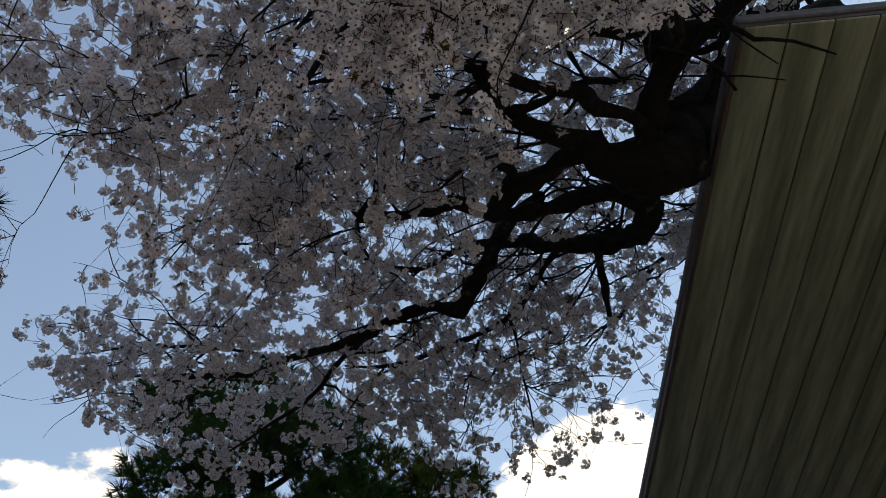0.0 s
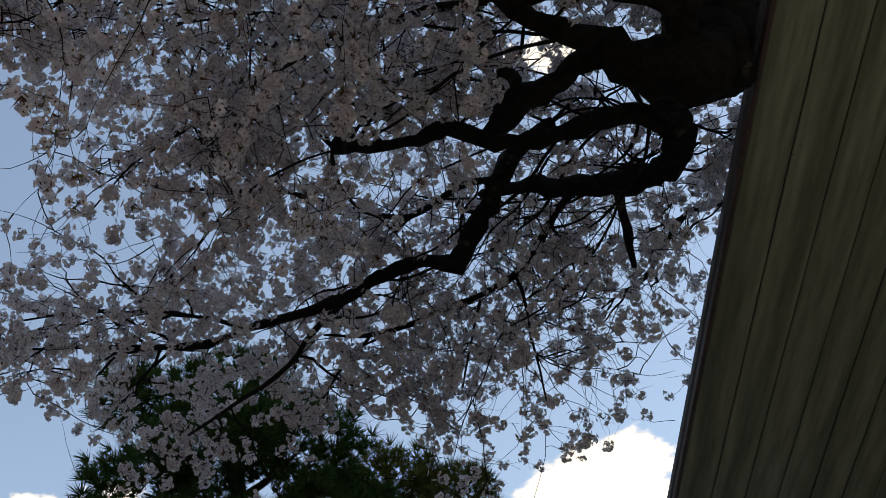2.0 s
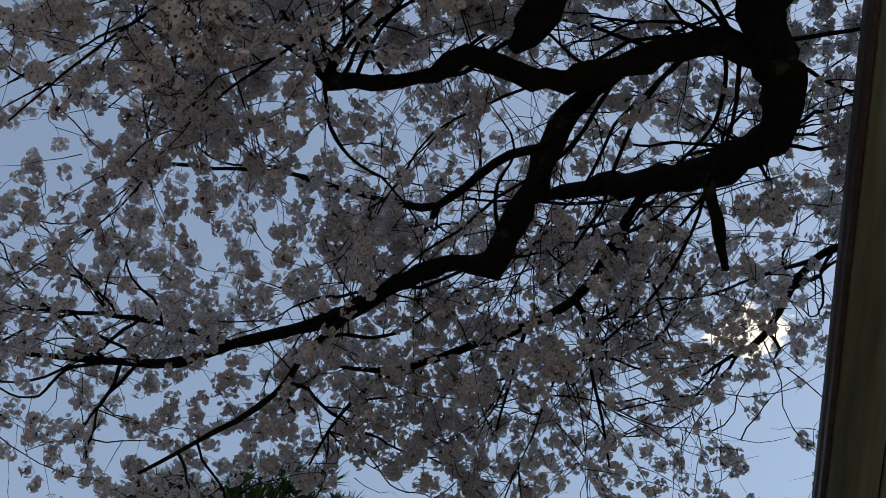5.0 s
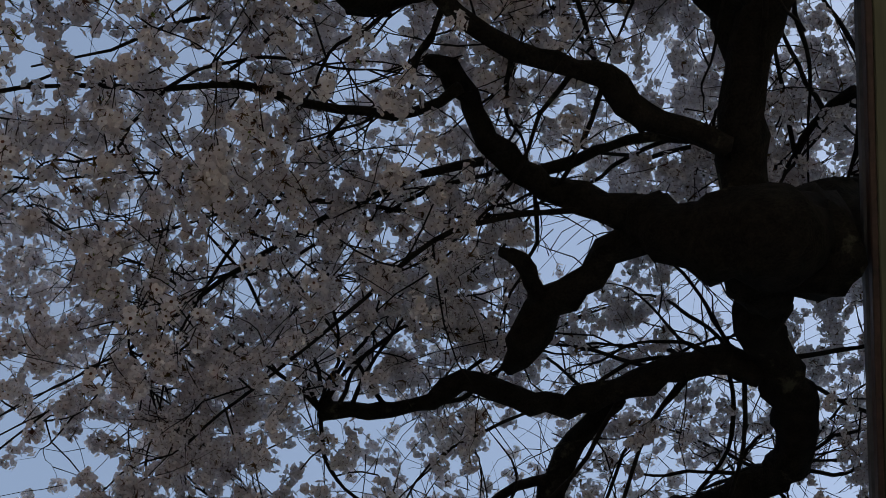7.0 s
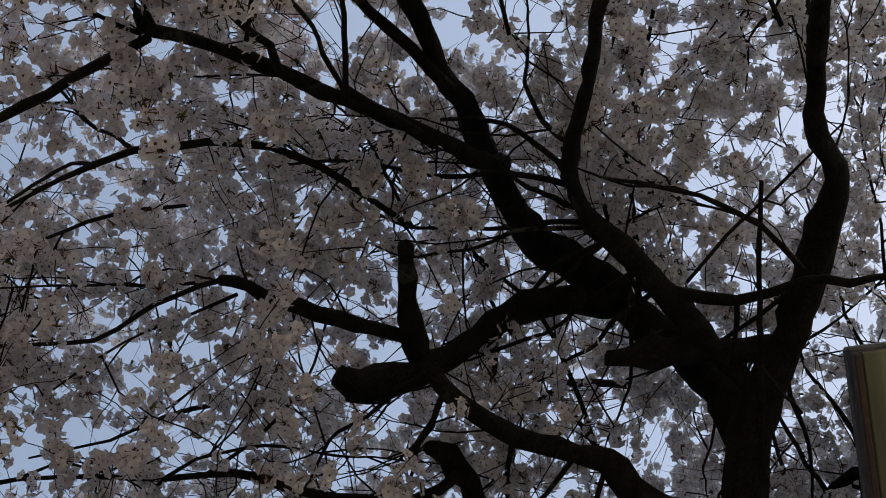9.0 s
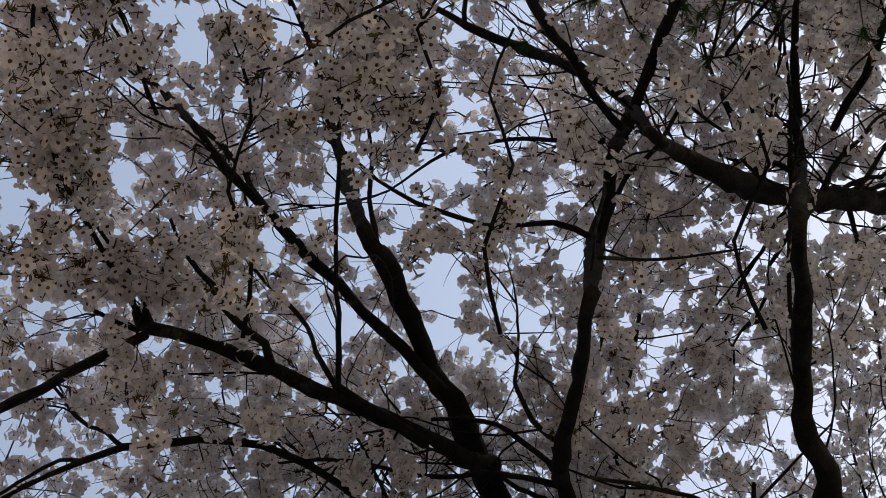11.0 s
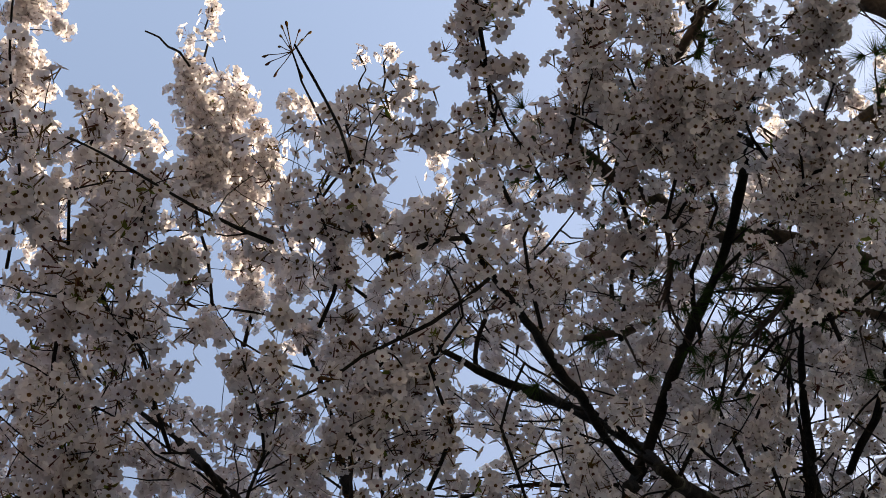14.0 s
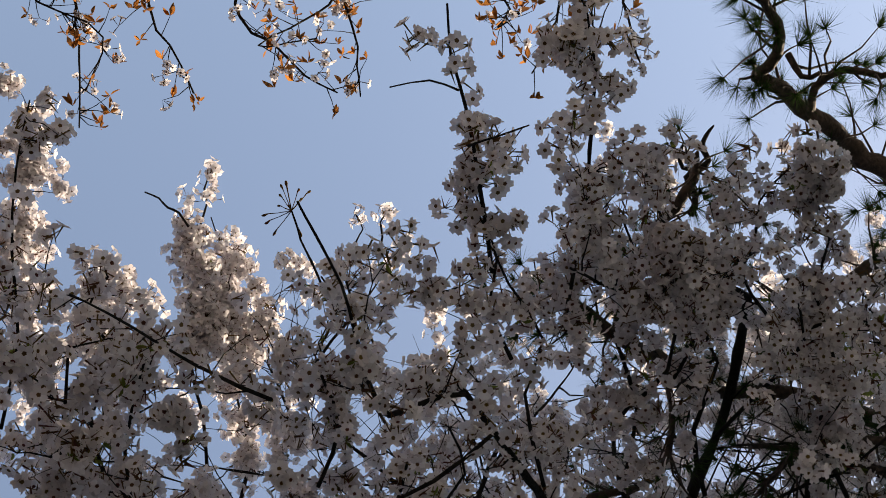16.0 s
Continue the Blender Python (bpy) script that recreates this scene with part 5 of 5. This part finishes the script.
# ---- unseen belt of trees added to cut low skylight ----
belt_v, belt_f, belt_at = [], [], 0
for i in range(110):
    a = i * 2 * math.pi / 110
    left = math.degrees(math.atan2(-math.sin(a), math.cos(a)))
    tall = 9.0 if -32 < left < 42 else 16.0 if abs(left) < 125 else 7.0
    x, y = 27 * math.sin(a) + rng.normal(0, 0.8), 27 * math.cos(a) + rng.normal(0, 0.8)
    if x > 8 and y > 2:
        continue
    n = 160
    d = rng.normal(0, 1, (n, 3))
    d /= np.linalg.norm(d, axis=1)[:, None]
    c = np.array((x, y, tall * 0.5)) + d * np.array((1.3, 1.3, tall * 0.5)) * rng.uniform(0.8, 1.05, n)[:, None]
    bv, bf, bs = scattered(*LEAF, c, frames_of(rng.normal(0, 1, c.shape), rng), rng.uniform(1.1, 1.7, n))
    belt_v.append(bv)
    belt_f.append(bf + belt_at)
    belt_at += len(bv)
belt_f = np.vstack(belt_f)
tagged(array_part("shade_woods", np.vstack(belt_v), belt_f, np.zeros(len(belt_f)), [NEEDLE]), "added unseen belt of dark trees, cuts low skylight", "woods", kind="stuff")

# ---- unseen walls added to block sun and skylight ----
bm = bmesh.new()
# the opening is added to let sun reach the ground and brighten the boughs
for lo, hi in (((10.5, 0.2, -0.1), (14.0, 0.7, 11.5)), ((10.5, 0.9, 11.5), (14.0, 3.2, 24.0)), ((10.5, 3.2, -0.1), (14.0, 24.0, 24.0))):
    box(bm, lo, hi)
bmesh.ops.remove_doubles(bm, verts=bm.verts, dist=0.001)
part("shade_wall_east", bm, PLASTER)
tagged(bpy.data.objects["shade_wall_east"], "added unseen wall, blocks the sun above a high opening", "wall", kind="structure")
# two dark walls out of view, added to keep low skylight off the blossom
box_part("shade_wall_west", (-12.0, -13.0, -0.1), (-9.5, 5.0, 12.0), FASCIA, None, bevel=0.05)
tagged(bpy.data.objects["shade_wall_west"], "added unseen dark wall, cuts skylight from the west", "wall", kind="structure")
box_part("shade_wall_south", (-9.4, -13.0, -0.1), (9.0, -8.6, 7.5), FASCIA, None, bevel=0.05)
tagged(bpy.data.objects["shade_wall_south"], "added unseen dark wall, cuts skylight from the south", "wall", kind="structure")


# ---- clouds ----
def cloud(centre, width, height, seed, share):
    """A far card of cumulus, its sunlight painted as glow, thinning out at its ragged rim; its flat foot lies below the
    view.
    """
    eye = Vector((0, -3, 1.5))
    n = 48
    bm = bmesh.new()
    bmesh.ops.create_grid(bm, x_segments=n, y_segments=n, size=0.5)
    for v in bm.verts:
        v.co.z = 0.12 * (1 - 4 * v.co.x**2) + 0.05 * noise.noise(Vector((v.co.x * 4, v.co.y * 4, seed)))
    m, nodes, l, b = material("cloud_glow")
    nodes.remove(b)
    co, off, sep = nodes.new("ShaderNodeTexCoord"), nodes.new("ShaderNodeMapping"), nodes.new("ShaderNodeSeparateXYZ")
    off.inputs["Location"].default_value = (seed * 3.1, seed * 1.7, seed)
    big, fine = nodes.new("ShaderNodeTexNoise"), nodes.new("ShaderNodeTexNoise")
    for tex, scale, rough in ((big, 3.2, 0.55), (fine, 9.0, 0.62)):
        tex.inputs["Scale"].default_value, tex.inputs["Detail"].default_value, tex.inputs["Roughness"].default_value = scale, 9, rough
        l.new(off.outputs[0], tex.inputs["Vector"])
    l.new(co.outputs["Object"], off.inputs[0])
    l.new(co.outputs["Object"], sep.inputs[0])

    def step(kind, a, c):
        node = nodes.new("ShaderNodeMath")
        node.operation = kind
        for k, value in enumerate((a, c)):
            if isinstance(value, float):
                node.inputs[k].default_value = value
            else:
                l.new(value, node.inputs[k])
        return node.outputs[0]

    round_x = step("MULTIPLY", step("POWER", step("ABSOLUTE", sep.outputs[0], 0.0), 2.0), 3.6)
    round_y = step("MULTIPLY", step("POWER", step("ABSOLUTE", sep.outputs[1], 0.0), 2.0), 3.6)
    body = step("SUBTRACT", share, step("ADD", round_x, round_y))
    body = step("ADD", body, step("MULTIPLY", step("SUBTRACT", big.outputs[0], 0.5), 1.5))
    body = step("ADD", body, step("MULTIPLY", step("SUBTRACT", fine.outputs[0], 0.5), 0.35))
    ramp = nodes.new("ShaderNodeMapRange")
    ramp.interpolation_type = "SMOOTHSTEP"
    ramp.inputs["From Min"].default_value, ramp.inputs["From Max"].default_value = 0.0, 0.13
    l.new(body, ramp.inputs["Value"])
    # shaded and sunlit parts of the cloud are painted as two glowing tones
    shade = nodes.new("ShaderNodeValToRGB")
    shade.color_ramp.elements[0].position, shade.color_ramp.elements[1].position = 0.3, 0.7
    shade.color_ramp.elements[0].color, shade.color_ramp.elements[1].color = (0.80, 0.83, 0.88, 1), (1.0, 0.99, 0.97, 1)
    l.new(fine.outputs[0], shade.inputs[0])
    glow, clear, mix = nodes.new("ShaderNodeEmission"), nodes.new("ShaderNodeBsdfTransparent"), nodes.new("ShaderNodeMixShader")
    glow.inputs[1].default_value = CLOUD_LIGHT
    l.new(shade.outputs[0], glow.inputs[0])
    l.new(ramp.outputs["Result"], mix.inputs[0])
    l.new(clear.outputs[0], mix.inputs[1])
    l.new(glow.outputs[0], mix.inputs[2])
    l.new(mix.outputs[0], nodes["Material Output"].inputs[0])
    ob = part("cloud", bm, m)
    ob.matrix_world = Matrix.LocRotScale(centre, (Vector(centre) - eye).to_track_quat("Z", "Y"), (width, height, 60))
    return tagged(ob, "bright white heap of cumulus cloud", "cloud", kind="structure")


CLOUD_LIGHT = 0.62
cloud((-378, 771, 397), 234, 138, 1.0, 0.36)
cloud((-3, 874, 366), 317, 175, 2.0, 0.4)
cloud((22, 691, 653), 108, 63, 4.0, 0.3)
